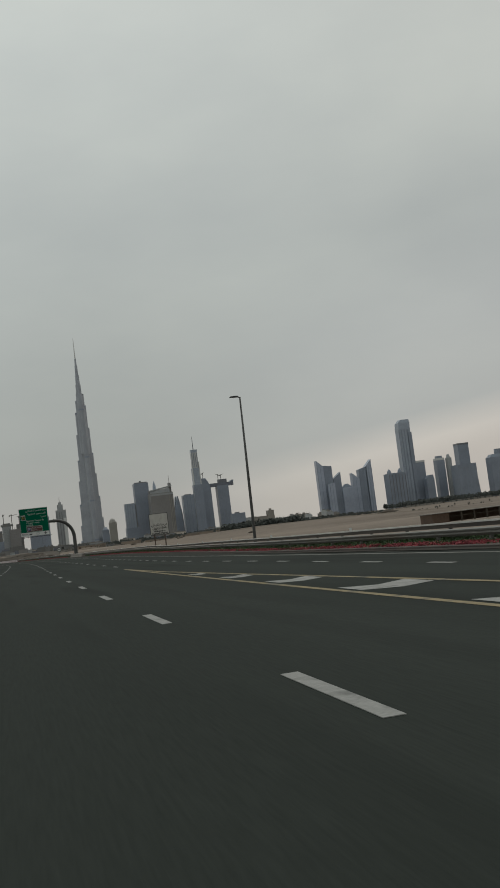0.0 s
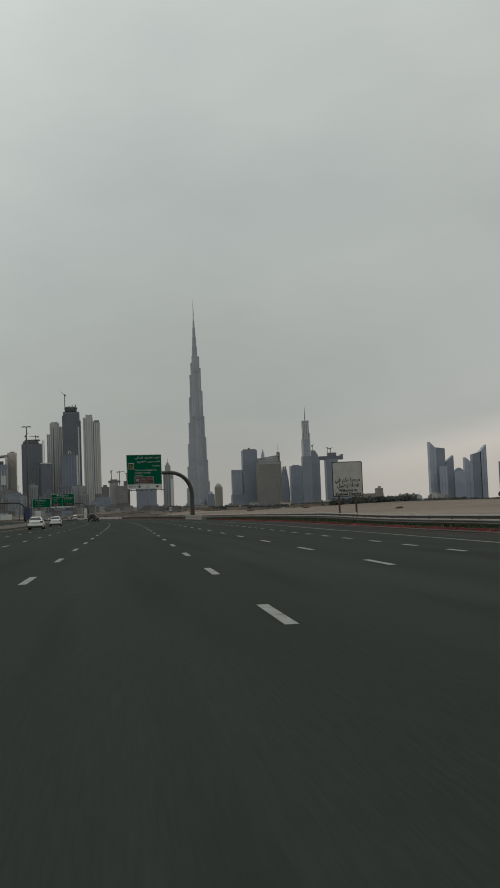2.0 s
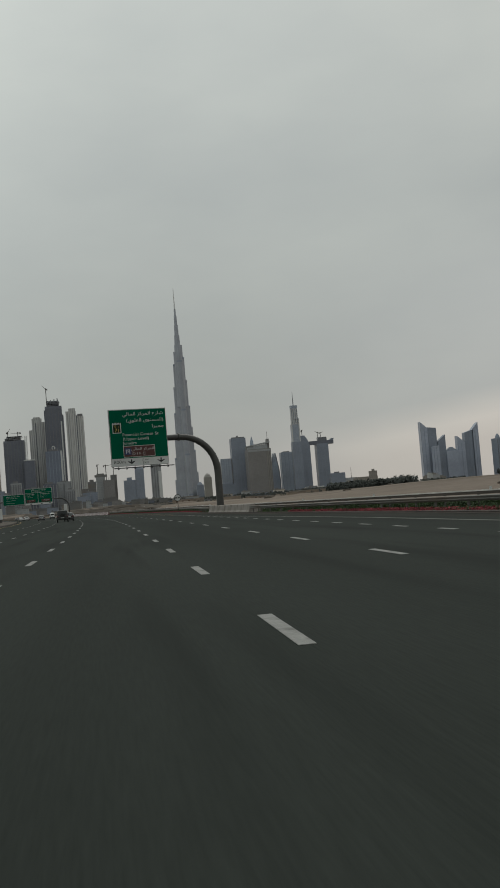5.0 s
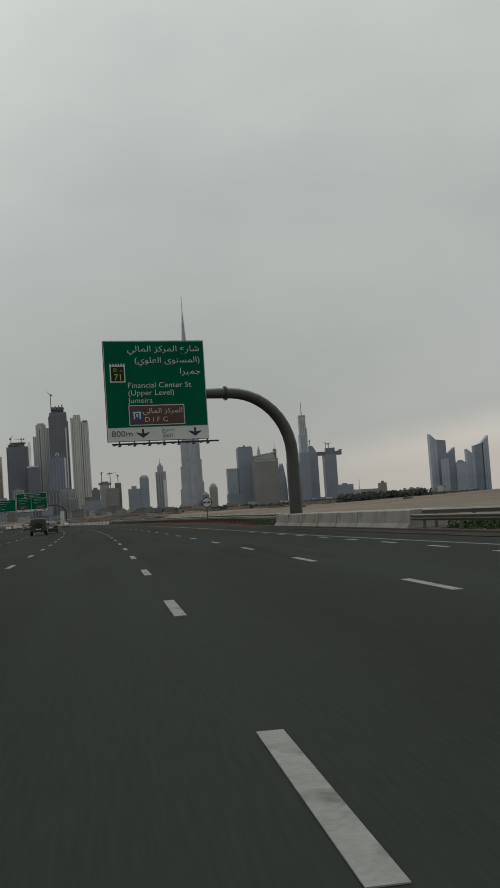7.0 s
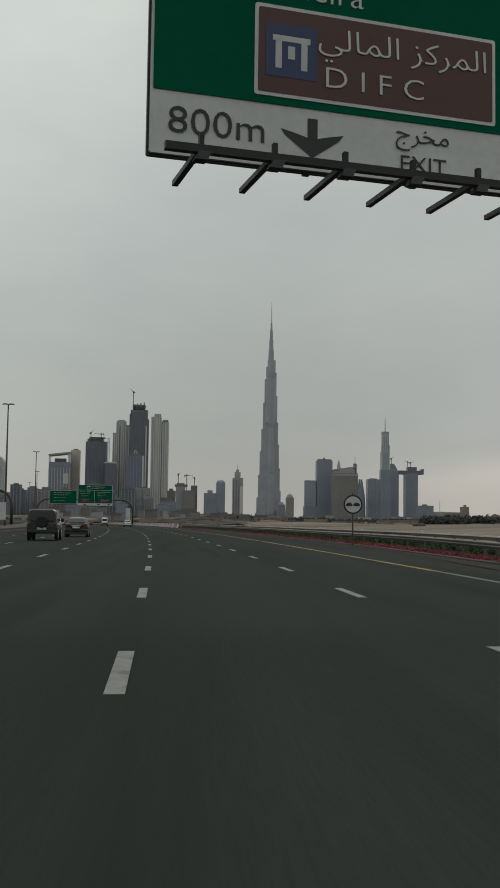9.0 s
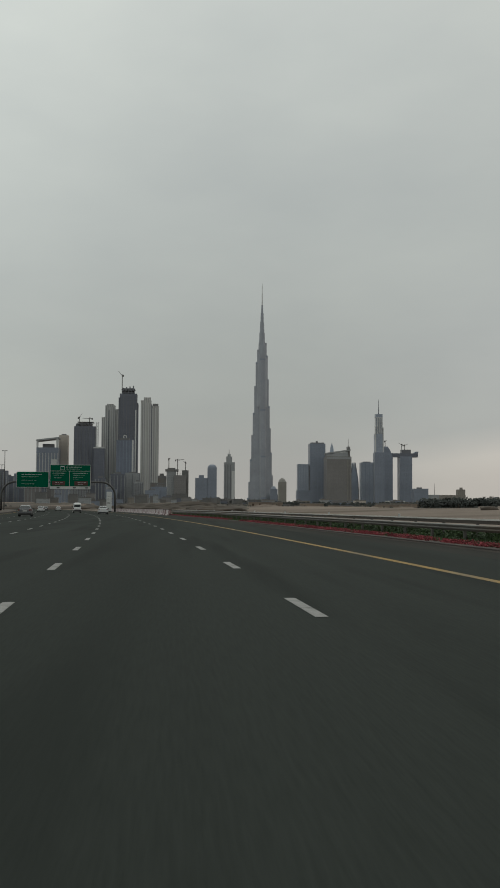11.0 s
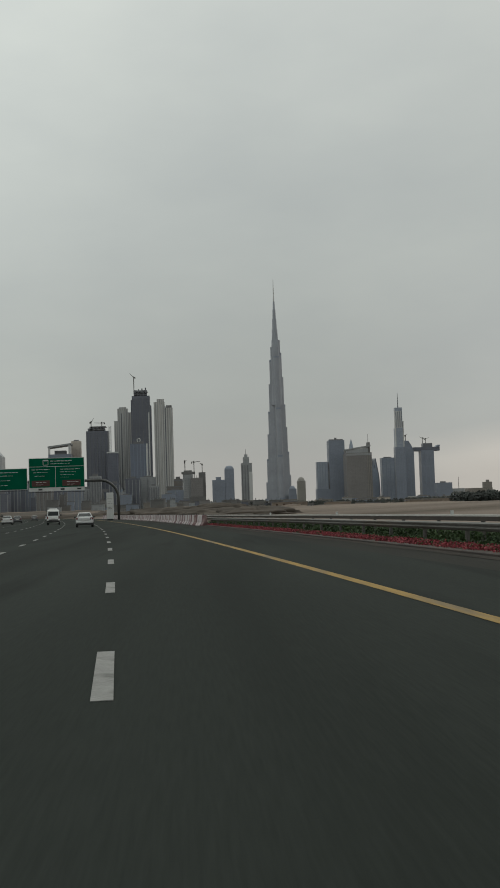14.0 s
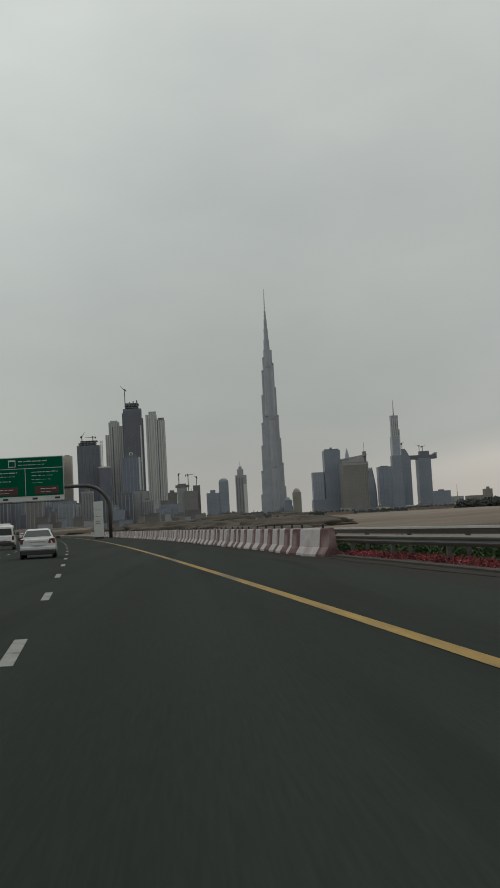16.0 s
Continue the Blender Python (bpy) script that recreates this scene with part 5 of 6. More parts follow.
t, d = tower("domed_tower", "small tan-grey tower with a rounded dome top", 391, 3900, 27, 92, "f_tan")
bm = bmesh.new()
prism(bm, ring(13.5, 16), 92, 101, ring(9.5, 16))
prism(bm, ring(9.4, 16), 101, 106, ring(3.5, 16))
part("dome", bm, M["f_tan"], t)
t, d = tower("domed_tower", "low blue-grey tower with a shallow dome beside the needle tower", 376, 4050, 26, 70, "f_blue")
bm = bmesh.new()
prism(bm, ring(12, 14), 70, 80, ring(5, 14))
part("dome", bm, M["f_blue"], t)

t, d = tower("glass_slab_tower", "pale blue glass slab with a lower annex", 424, 3600, 34, 141, "f_light")
block(t, "annex", "f_blue", -20, 26, -d / 2 - 8, d / 2, -4, 58)
ribs(t, 34, d, 58, 139, 5, 1.3, "f_blue", "mullion")
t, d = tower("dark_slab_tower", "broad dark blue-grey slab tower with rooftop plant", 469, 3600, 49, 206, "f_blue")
block(t, "plant_room", "roofing", -20, 22, -10, 10, 206, 210)
block(t, "plant_room", "roofing", -3, 3, -3, 3, 210, 215)
ribs(t, 49, d, -4, 203, 5, 1.2, "ribs_dark", "mullion")
t, d = tower("brown_slab_tower", "wide brown-grey slab tower with a sloping open crown", 519, 3500, 76, 160, "f_brown")
bm = bmesh.new()
prism(bm, [(-38, -d * 0.3), (38, -d * 0.3), (38, d * 0.3), (-38, d * 0.3)], 168, 172)
for v in bm.verts:
    v.co.z += 11 * (v.co.x + 38) / 76
part("crown_beam", bm, M["f_grey"], t)
block(t, "crown_leg", "f_brown", -38, -31, -10, 10, 160, 170)
block(t, "crown_leg", "f_brown", 30, 38, -10, 10, 160, 192)
bm = bmesh.new()
prism(bm, [(-36, -d * 0.28), (30, -d * 0.28), (30, d * 0.2), (-36, d * 0.2)], 160, 167)
for v in bm.verts:
    if v.co.z > 165:
        v.co.z += 10 * (v.co.x + 38) / 76
part("crown_wall", bm, M["f_grey"], t, "sloping pale crown wall")
block(t, "pale_band", "f_grey", -37.5, 37.5, -d / 2 - 0.6, -d / 2 + 1, 152, 158, "pale band below the crown")
mast(t, 34, 192, 218, 0.7, 0.4)
ribs(t, 12, d, -4, 150, 3, 1.6, "f_tan", dx=30)
bm = bmesh.new()
prism(bm, ring(8, 12), 160, 188, ring(5, 12))
prism(bm, ring(5, 12), 188, 204, ring(0.5, 12))
bmesh.ops.translate(bm, verts=bm.verts[:], vec=(-16, 8, 0))
part("pinnacle", bm, M["f_light"], t, "pale pointed pinnacle")

# pointed arch tower
t = thing("pointed_tower", "slender blue glass tower with a pointed arch top", "tower", Matrix.Translation((604, 3700, 0)))
bm = bmesh.new()
for za, zb, wa, wb in ((-4, 60, 30, 30), (60, 95, 30, 26), (95, 120, 26, 18)):
    prism(bm, [(-wa / 2, -12), (wa / 2, -12), (wa / 2, 12), (-wa / 2, 12)], za, zb, [(-wb / 2, -12), (wb / 2, -12), (wb / 2, 12), (-wb / 2, 12)])
part("body", bm, M["f_light"], t)
for sgn in (-1, 1):
    bm = bmesh.new()
    for za, zb, xa, xb, xc, xd in ((120, 137, 0.4, 9, 1.4, 6.4), (137, 152, 1.4, 6.4, 2.6, 3.4)):
        lo = [(sgn * xa, -12), (sgn * xb, -12), (sgn * xb, 12), (sgn * xa, 12)]
        hi = [(sgn * xc, -12), (sgn * xd, -12), (sgn * xd, 12), (sgn * xc, 12)]
        prism(bm, lo, za, zb, hi)
    bmesh.ops.recalc_face_normals(bm, faces=bm.faces[:])
    part("horn", bm, M["f_light"], t, "pointed glass horn")
bm = bmesh.new()
for za, zb, wa, wb in ((-4, 60, 30, 30), (60, 95, 30, 26), (95, 120, 26, 18), (120, 137, 18, 13), (137, 152, 13, 6.8)):
    for sgn in (-1, 1):
        q = [(sgn * wa / 2 - 1, za), (sgn * wa / 2 + 1, za), (sgn * wb / 2 + 1, zb), (sgn * wb / 2 - 1, zb)]
        a = [bm.verts.new((px, -13.5, pz)) for px, pz in q]
        b = [bm.verts.new((px, -11, pz)) for px, pz in q]
        bm.faces.new(a)
        bm.faces.new(b[::-1])
        for i in range(4):
            j = (i + 1) % 4
            bm.faces.new((a[i], b[i], b[j], a[j]))
part("arch_edge", bm, M["ribs_dark"], t, "dark arched edge")
t, d = tower("plain_glass_tower", "plain blue-grey glass tower with a flat roof", 628, 3600, 38, 148, "f_light")
ribs(t, 38, d, -4, 146, 4, 1.4, "ribs_dark", "mullion")
block(t, "plant_room", "roofing", -10, 12, -8, 8, 148, 151)

# pinnacled tower
t, d = tower("pinnacled_tower", "tall slim blue tower with a pale lantern and mast", 648, 3500, 30, 175, "f_blue")
block(t, "upper_shaft", "f_light", -13, 13, -11, 11, 175, 232)
block(t, "lantern", "ribs", -10.5, 10.5, -9, 9, 232, 284, "pale lantern storeys")
ribs(t, 19, 18, 234, 282, 4, 1.6, "f_blue", "lantern_pier")
for sgn in (-1, 1):
    block(t, "shoulder", "ribs", sgn * 12 - 1.5, sgn * 12 + 1.5, -12, -9, 175, 252)
block(t, "lantern_cap", "f_light", -10.8, 10.8, -9.3, 9.3, 284, 294)
mast(t, 0, 294, 340, 1.6, 0.5, mat="ribs_dark")
ribs(t, 30, d, -4, 173, 4, 1.3, "f_light", "mullion")

t, d = tower("curved_dark_tower", "dark glass tower with a stepped curved head", 692, 3600, 36, 165, "f_blue")
bm = bmesh.new()
prism(bm, [(-18, -16), (18, -16), (18, 16), (-18, 16)], 165, 185, [(-18, -16), (11, -16), (11, 16), (-18, 16)])
prism(bm, [(-18, -16), (11, -16), (11, 16), (-18, 16)], 185, 199, [(-15, -16), (2, -16), (2, 16), (-16, 16)])
part("curved_head", bm, M["f_blue"], t)
ribs(t, 36, d, -4, 164, 4, 1.4, "f_light", "mullion")
crane(689, 3600, 198, 216, 10, 40, 6)
t, d = tower("cantilever_tower", "dark glass tower carrying a long cantilevered sky bridge", 752, 3600, 40, 168, "f_blue")
block(t, "sky_bridge", "f_dark", -44, 40, -14, 14, 166, 178, "overhanging sky bridge")
block(t, "bridge_roof", "ribs_dark", -12, 18, -10, 10, 178, 190)
bm = bmesh.new()
prism(bm, [(28, -13), (40, -13), (40, 13), (28, 13)], 178, 184, [(34, -13), (42, -13), (42, 13), (34, 13)])
part("bridge_tip", bm, M["f_blue"], t)
ribs(t, 40, d, -4, 166, 4, 1.4, "f_light", "mullion")
crane(742, 3600, 190, 206, 10, 150, 6)
crane(752, 3600, 190, 204, 12, 20, 5)
t, d = tower("podium_block", "low pale podium building at the foot of the towers", 668, 3380, 62, 22, "f_low", 40)
block(t, "canopy", "ribs", -30, 30, -26, -20, 22, 25)
t, d = tower("low_glass_block", "low blue glass office block", 752, 3400, 44, 62, "f_blue")
block(t, "annex", "f_grey", 22, 60, -14, 14, -4, 44)
block(t, "plant_room", "roofing", -8, 6, -6, 6, 62, 66)
mast(t, 46, 44, 78, 0.8, 0.4)
t, d = tower("hotel_block", "pale low-rise hotel with a stepped roofline behind trees", 703, 2853, 60, 36, "f_low", 26)
block(t, "raised_end", "f_low", 12, 30, -10, 10, 36, 50)
block(t, "roof_turret", "f_low", 19, 25, -4, 4, 50, 55)
block(t, "wing", "f_low", -60, -30, -10, 12, -4, 24)
t, d = tower("long_lowrise", "long pale low building with small rooftop shapes", 655, 2750, 90, 22, "f_low", 20)
for i in range(6):
    block(t, "roof_hut", "f_low", -40 + 15 * i, -34 + 15 * i, -5, 4, 22, 25 + 3 * (i % 3))


r = random.Random(91)
for i in range(11):
    x = 790 + 15 * i + r.uniform(-5, 5)
    w, h = r.uniform(10, 22), r.uniform(19, 33)
    t, d = tower("lowrise_building", "pale low-rise town building behind the trees", x, 2900 + r.uniform(-60, 60), w, h, ("f_pale", "f_low", "f_grey")[i % 3], 14)
    t["group"] = "pale town buildings behind the trees"
    block(t, "roof_hut", "f_low", -w * 0.3, w * 0.1, -3, 3, h + 0.004, h + r.uniform(1.5, 4.0))
    mast(t, w * 0.3, h, h + r.uniform(3, 7), 0.35, 0.2)


# winged towers and the tall cluster to the east
def winged(x, y, w, h, slope, mat, label):
    t = thing("winged_tower", label, "tower", Matrix.Translation((x, y, 0)))
    bm = bmesh.new()
    box(bm, -w / 2, w / 2, -14, 14, -4, h)
    for v in bm.verts:
        if v.co.z > 0:
            v.co.z += slope * v.co.x / w
    part("body", bm, M[mat], t)
    ribs(t, w, 28, -4, h - abs(slope) * 0.5 - 2, 3, 1.2, "f_dark" if mat == "f_sky" else "f_sky", "mullion")
    return t


winged(1206, 3900, 27, 222, -26, "f_sky", "pale blue glass tower with a steeply slanted roof")
winged(1235, 3900, 33, 211, -4, "f_blue", "blue-grey glass tower with a flat roof beside a slanted one")
winged(1231, 3850, 22, 140, 3, "f_sky", "lower pale glass tower in front of the slanted pair")
winged(1269, 3900, 30, 170, 24, "f_blue", "blue glass tower with a roof slanting up")
t, d = tower("crowned_block", "blue-grey glass block with a small pointed crown", 1306, 3900, 46, 120, "f_sky")
bm = bmesh.new()
prism(bm, [(-22, -10), (22, -10), (22, 10), (-22, 10)], 120, 134, [(-5, -6), (5, -6), (5, 6), (-5, 6)])
part("crown", bm, M["f_blue"], t)
winged(1345, 3900, 30, 160, -26, "f_sky", "pale glass tower with a roof slanting down")
winged(1376, 3900, 34, 188, 10, "f_blue", "blue-grey glass tower with a nearly flat roof")
winged(1401, 3900, 26, 205, 28, "f_sky", "pale glass tower with a sharply rising roof")

t, d = tower("twin_domed_block", "broad blue-grey block with two small rounded heads", 1432, 3700, 64, 146, "f_blue")
for x in (-22, 20):
    bm = bmesh.new()
    prism(bm, ring(9, 14), 146, 154, ring(7, 14))
    prism(bm, ring(7, 14), 154, 162, ring(2, 14))
    bmesh.ops.translate(bm, verts=bm.verts[:], vec=(x, -6, 0))
    part("rounded_head", bm, M["f_blue"], t)
ribs(t, 64, d, -4, 140, 6, 1.8, "ribs_dark")
t, d = tower("park_tower", "very tall blue-grey tower with a softly rounded head", 1528, 3800, 46, 318, "f_light")
bm = bmesh.new()
prism(bm, [(-23, -20), (23, -20), (23, 20), (-23, 20)], 318, 338, [(-22, -18), (25, -18), (25, 18), (-22, 18)])
prism(bm, [(-22, -18), (25, -18), (25, 18), (-22, 18)], 338, 351, [(-10, -14), (24, -14), (24, 14), (-10, 14)])
part("rounded_head", bm, M["f_light"], t)
block(t, "side_shaft", "f_blue", 12, 26, -d / 2 - 3, d / 2, -4, 300)
ribs(t, 36, d, -4, 312, 4, 1.6, "f_blue", dx=-7)
t, d = tower("blue_office_tower", "blue-grey office tower with a pale top band", 1574, 3800, 38, 180, "f_blue")
block(t, "top_band", "ribs", -19.5, 19.5, -d / 2 - 1, d / 2 + 1, 180, 187)
t, d = tower("arched_office_tower", "low blue-grey tower with a curved roof", 1588, 3750, 32, 112, "f_blue")
bm = bmesh.new()
prism(bm, [(-16, -12), (16, -12), (16, 12), (-16, 12)], 112, 126, [(-2, -12), (14, -12), (14, 12), (-2, 12)])
part("curved_roof", bm, M["f_blue"], t)
t, d = tower("crowned_office_tower", "blue-grey tower with a pale crown and notched head", 1660, 3800, 34, 180, "f_blue")
block(t, "crown", "ribs", -16, 16, -d / 2 - 1, d / 2, 180, 188)
block(t, "crown_cap", "f_blue", -11, 11, -10, 10, 188, 197)
ribs(t, 34, d, -4, 178, 4, 1.5, "f_light", "mullion")
t, d = tower("slim_office_tower", "slim grey tower with a small rounded cap", 1700, 3800, 19, 186, "f_grey")
bm = bmesh.new()
prism(bm, ring(9, 14), 186, 200, ring(4, 14))
part("cap", bm, M["f_grey"], t)
t, d = tower("broad_office_tower", "broad blue-grey glass tower with a sloping side", 1713, 3700, 74, 150, "f_blue")
bm = bmesh.new()
prism(bm, [(37.2, -20), (51, -20), (51, 20), (37.2, 20)], -4, 150, [(37.2, -20), (40, -20), (40, 20), (37.2, 20)])
part("sloping_side", bm, M["f_blue"], t)
ribs(t, 74, d, -4, 148, 6, 1.5, "ribs_dark", "mullion")
t, d = tower("tall_flat_tower", "tall blue-grey tower with a flat dark top", 1806, 3900, 46, 236, "f_blue")
block(t, "top_band", "ribs_dark", -23.5, 23.5, -d / 2 - 1, d / 2 + 1, 236, 243)
t, d = tower("end_tower", "blue-grey tower with a rounded shoulder", 1892, 3800, 50, 168, "f_blue")
bm = bmesh.new()
prism(bm, [(-25, -18), (25, -18), (25, 18), (-25, 18)], 168, 180, [(-14, -14), (25, -14), (25, 14), (-14, 14)])
part("shoulder", bm, M["f_blue"], t)
block(t, "second_shaft", "f_blue", 12, 40, -10, 16, -4, 200)

# middle-height blocks at the foot of the western cluster
r = random.Random(21)
for i in range(46):
    x = -640 + 14.6 * i + r.uniform(-5, 5)
    y = 2380 + r.uniform(-120, 220)
    w, h = r.uniform(16, 34), r.uniform(26, 74) * (1.0 if x < 0 else 0.55)
    if -40 < x < 50:
        h *= 0.6
    mt = r.choice(["f_grey", "f_dark", "f_blue", "f_dark", "f_brown", "f_blue"])
    tone = {"f_grey": "grey", "f_pale": "pale", "f_dark": "dark", "f_brown": "brownish", "f_blue": "bluish"}[mt]
    t, d = tower("apartment_block", f"{tone} mid-rise apartment block below the towers", x, y, w, h, mt)
    t["group"] = "mid-rise blocks below the towers"
    block(t, "plant_room", "roofing", -w * 0.25, w * 0.2, -4, 4, h, h + r.uniform(2, 5))
    if h > 40:
        ribs(t, w, d, -4, h - 3, r.randint(3, 5), 1.3, "f_grey" if mt != "f_grey" else "ribs_dark")
# a second, farther row closes the gaps between them
r = random.Random(23)
for i in range(26):
    x = -680 + 22 * i + r.uniform(-5, 5)
    w, h = r.uniform(24, 34), r.uniform(48, 78)
    if x > -120:
        h *= 0.5
    mt = ("f_blue", "f_grey", "f_dark", "f_brown")[i % 4]
    tone = {"f_grey": "grey", "f_dark": "dark", "f_brown": "brownish", "f_blue": "bluish"}[mt]
    t, d = tower("apartment_block", f"{tone} mid-rise apartment block behind other blocks", x, 2720 + r.uniform(-30, 40), w, h, mt)
    t["group"] = "mid-rise blocks below the towers"
    block(t, "plant_room", "roofing", -w * 0.2, w * 0.25, -4, 4, h + 0.004, h + r.uniform(2, 5))
    ribs(t, w, d, -4, h - 3, 4, 1.3, "f_grey" if mt != "f_grey" else "ribs_dark", "rib")
# low buildings before the needle tower
r = random.Random(77)
for i in range(34):
    x = -70 + 22.5 * i + r.uniform(-8, 8)
    y = 2280 + r.uniform(-120, 380)
    w, h = r.uniform(14, 42), r.uniform(5, 13)
    mt = r.choice(["f_low", "f_low", "f_brown", "f_grey", "f_beige", "f_blue"])
    tone = {"f_low": "drab", "f_beige": "beige", "f_grey": "grey", "f_brown": "brownish", "f_blue": "bluish"}[mt]
    t, d = tower("lowrise_building", f"{tone} low-rise building on the sandy plain", x, y, w, h + 8, mt, 20)
    t["group"] = "low buildings on the plain"
    block(t, "parapet", "f_low", -w / 2 - 0.5, w / 2 + 0.5, -10.6, -9.7, h + 7.2, h + 8.8)
    block(t, "roof_hut", "roofing", -w * r.uniform(0.2, 0.4), -w * 0.05, -4, 4, h + 8, h + r.uniform(9.5, 12))


# long beige hoardings and sheds of the building site before the needle tower
r = random.Random(52)
for i in range(22):
    x = 105 + 17 * i + r.uniform(-9, 9)
    y = 1700 + r.uniform(-160, 200)
    w, h = r.uniform(9, 34), r.uniform(2.4, 8.0)
    t = thing("site_building", "low beige site building of bare plaster on the plain" if i % 3 else "low beige site building with dark doorways", "site building", Matrix.Translation((x, y, land(x, y))), "site buildings on the plain")
    block(t, "body", "hoarding", -w / 2, w / 2, -6, 6, -3, h)
    block(t, "roof", "f_low" if i % 3 else "ribs_dark", -w / 2 - 0.6, w / 2 + 0.6, -6.6, 6.6, h + 0.004, h + 0.7)
    for k in range(3 if i % 3 == 0 else 0):
        xa = -w * 0.36 + w * 0.3 * k
        block(t, "doorway", "brickwall", xa, xa + 2.6, -6.15, -5.9, 0, min(3.4, h - 0.8))
# hazy grey blocks crowding the foot of the western towers
for i in range(58):
    x = -190 + 6.6 * i + r.uniform(-4, 4)
    y = 1980 + r.uniform(-160, 260)
    w, h = r.uniform(6, 22), r.uniform(2.5, 10.5) * (1.5 if x < 30 else 0.8)
    t = thing("site_block", "grey-brown half-built concrete block at the building site", "building", Matrix.Translation((x, y, land(x, y))), "half-built blocks at the site")
    mt = ("site_grey", "f_grey", "f_blue" if x < -40 else "f_dark", "site_grey", "f_brown")[i % 5]
    block(t, "body", mt, -w / 2, w / 2, -6, 6, -3, h)
    block(t, "floor_slab", "site_grey", -w / 2 - 0.5, w / 2 + 0.5, -6.5, 6.5, h + 0.004, h + 0.6)
    for k in range(3):
        xa = -w * 0.4 + w * 0.36 * k
        block(t, "column", "site_grey", xa, xa + 0.9, -5.5, -4.6, h + 0.6, h + r.uniform(1.2, 3.0))


# ---------------------------------------------------------------- trees and desert things
def woods(name, label, x0, x1, y0, y1, count, height, seed):
    """A far belt of trees: trunks and ragged crowns of many small leaf clumps."""
    r = random.Random(seed)
    vs, fs, mi = [], [], []
    for _ in range(count):
        x, y = r.uniform(x0, x1), r.uniform(y0, y1)
        g, h = land(x, y), height * r.uniform(0.6, 1.15)
        i = len(vs)
        for k, (rad, z) in enumerate(((0.35, g - 1), (0.22, g + h * 0.5))):
            for q in range(5):
                vs.append((x + rad * math.cos(q * 1.2566), y + rad * math.sin(q * 1.2566), z))
        for q in range(5):
            fs.append((i + q, i + (q + 1) % 5, i + 5 + (q + 1) % 5, i + 5 + q))
            mi.append(1)
        for _ in range(46):
            a, s = r.uniform(0, 6.28), h * 0.13 * r.uniform(0.6, 1.4)
            rr = h * 0.42 * math.sqrt(r.random())
            c = Vector((x + rr * math.cos(a), y + rr * math.sin(a), g + h * r.uniform(0.22, 1.0) * (1 - 0.25 * (rr / (h * 0.42)) ** 2)))
            n1 = Vector((r.gauss(0, 1), r.gauss(0, 1), r.gauss(0, 1))).normalized()
            n2 = n1.orthogonal().normalized()
            i = len(vs)
            vs += [c - n1 * s, c - n2 * s * 0.8, c + n1 * s, c + n2 * s * 0.9]
            fs.append((i, i + 1, i + 2, i + 3))
            mi.append(0)
    me = bpy.data.meshes.new(name)
    me.from_pydata(vs, [], fs)
    me.materials.append(M["wood"])
    me.materials.append(M["trunk"])
    me.polygons.foreach_set("material_index", mi)
    return tagged(new(name, me), label, "trees", kind="stuff")


woods("tree_belt", "dense dark green belt of far trees", 364, 482, 1690, 1790, 260, 14, 31)
woods("tree_row", "dark row of far trees at the foot of the towers", 880, 2150, 2290, 2400, 1000, 13, 32)
woods("scattered_trees", "dark scrubby belt of small trees on the far sand", 60, 760, 1960, 2280, 1500, 5, 33)
woods("western_trees", "dark belt of trees below the western towers", -330, -90, 880, 930, 420, 2.6, 36)
woods("scrub_belt", "low dark scrub spread over the far plain", 70, 430, 1150, 1900, 900, 2.1, 37)
woods("scrub", "low dark scrub dotting the sand", 60, 420, 500, 1300, 90, 1.6, 34)


def wall_frame(x, y, length, turn):
    """Long low sunken hut with open bays under a pale roof slab."""
    t = thing("site_shed", "long low brown shed with open bays sunk in the sand", "shed", Matrix.Translation((x, y, -1.3)) @ Matrix.Rotation(radians(turn), 4, "Z"))
    part("roof", boxes((-length / 2 - 0.2, length / 2 + 0.2, -2.7, 3.2, 1.32, 1.46)), M["concrete"], t, "pale roof slab")
    part("back_wall", boxes((-length / 2, length / 2, 2.7, 3.0, -0.4, 1.32)), M["brickwall"], t)
    part("end_wall", boxes((-length / 2, -length / 2 + 3.2, -2.5, 2.7, -0.4, 1.32)), M["brickwall"], t)
    n = 8
    for i in range(n):
        px = -length / 2 + 3.2 + (length - 3.3) * (i + 1) / n
        part("pier", boxes((px - 0.13, px + 0.13, -2.5, -2.2, -0.4, 1.32)), M["soil"], t)
    part("rail", boxes((-length / 2 + 3.2, length / 2, -2.45, -2.3, 0.55, 0.67)), M["soil"], t)
    return t


wall_frame(85.0, 176.5, 23, 0)
# pale boundary wall far behind the sand, before the eastern towers
bw = thing("boundary_wall", "long pale boundary wall far across the sand", "wall")
first = None
for i in range(70):
    x, y = 905 + 18 * i, 2270
    m = Matrix.Translation((x, y, land(x, y)))
    if i % 7 == 5:
        continue
    if first is None:
        first = part("wall_panel", boxes((-8.6, 8.6, -0.3, 0.3, -2, 3.4)), M["f_low"], bw)
        first.matrix_basis = m
    else:
        again(first, m, bw)
woods("wall_trees", "small dark trees spaced along a pale wall", 900, 2150, 2235, 2262, 150, 5, 35)
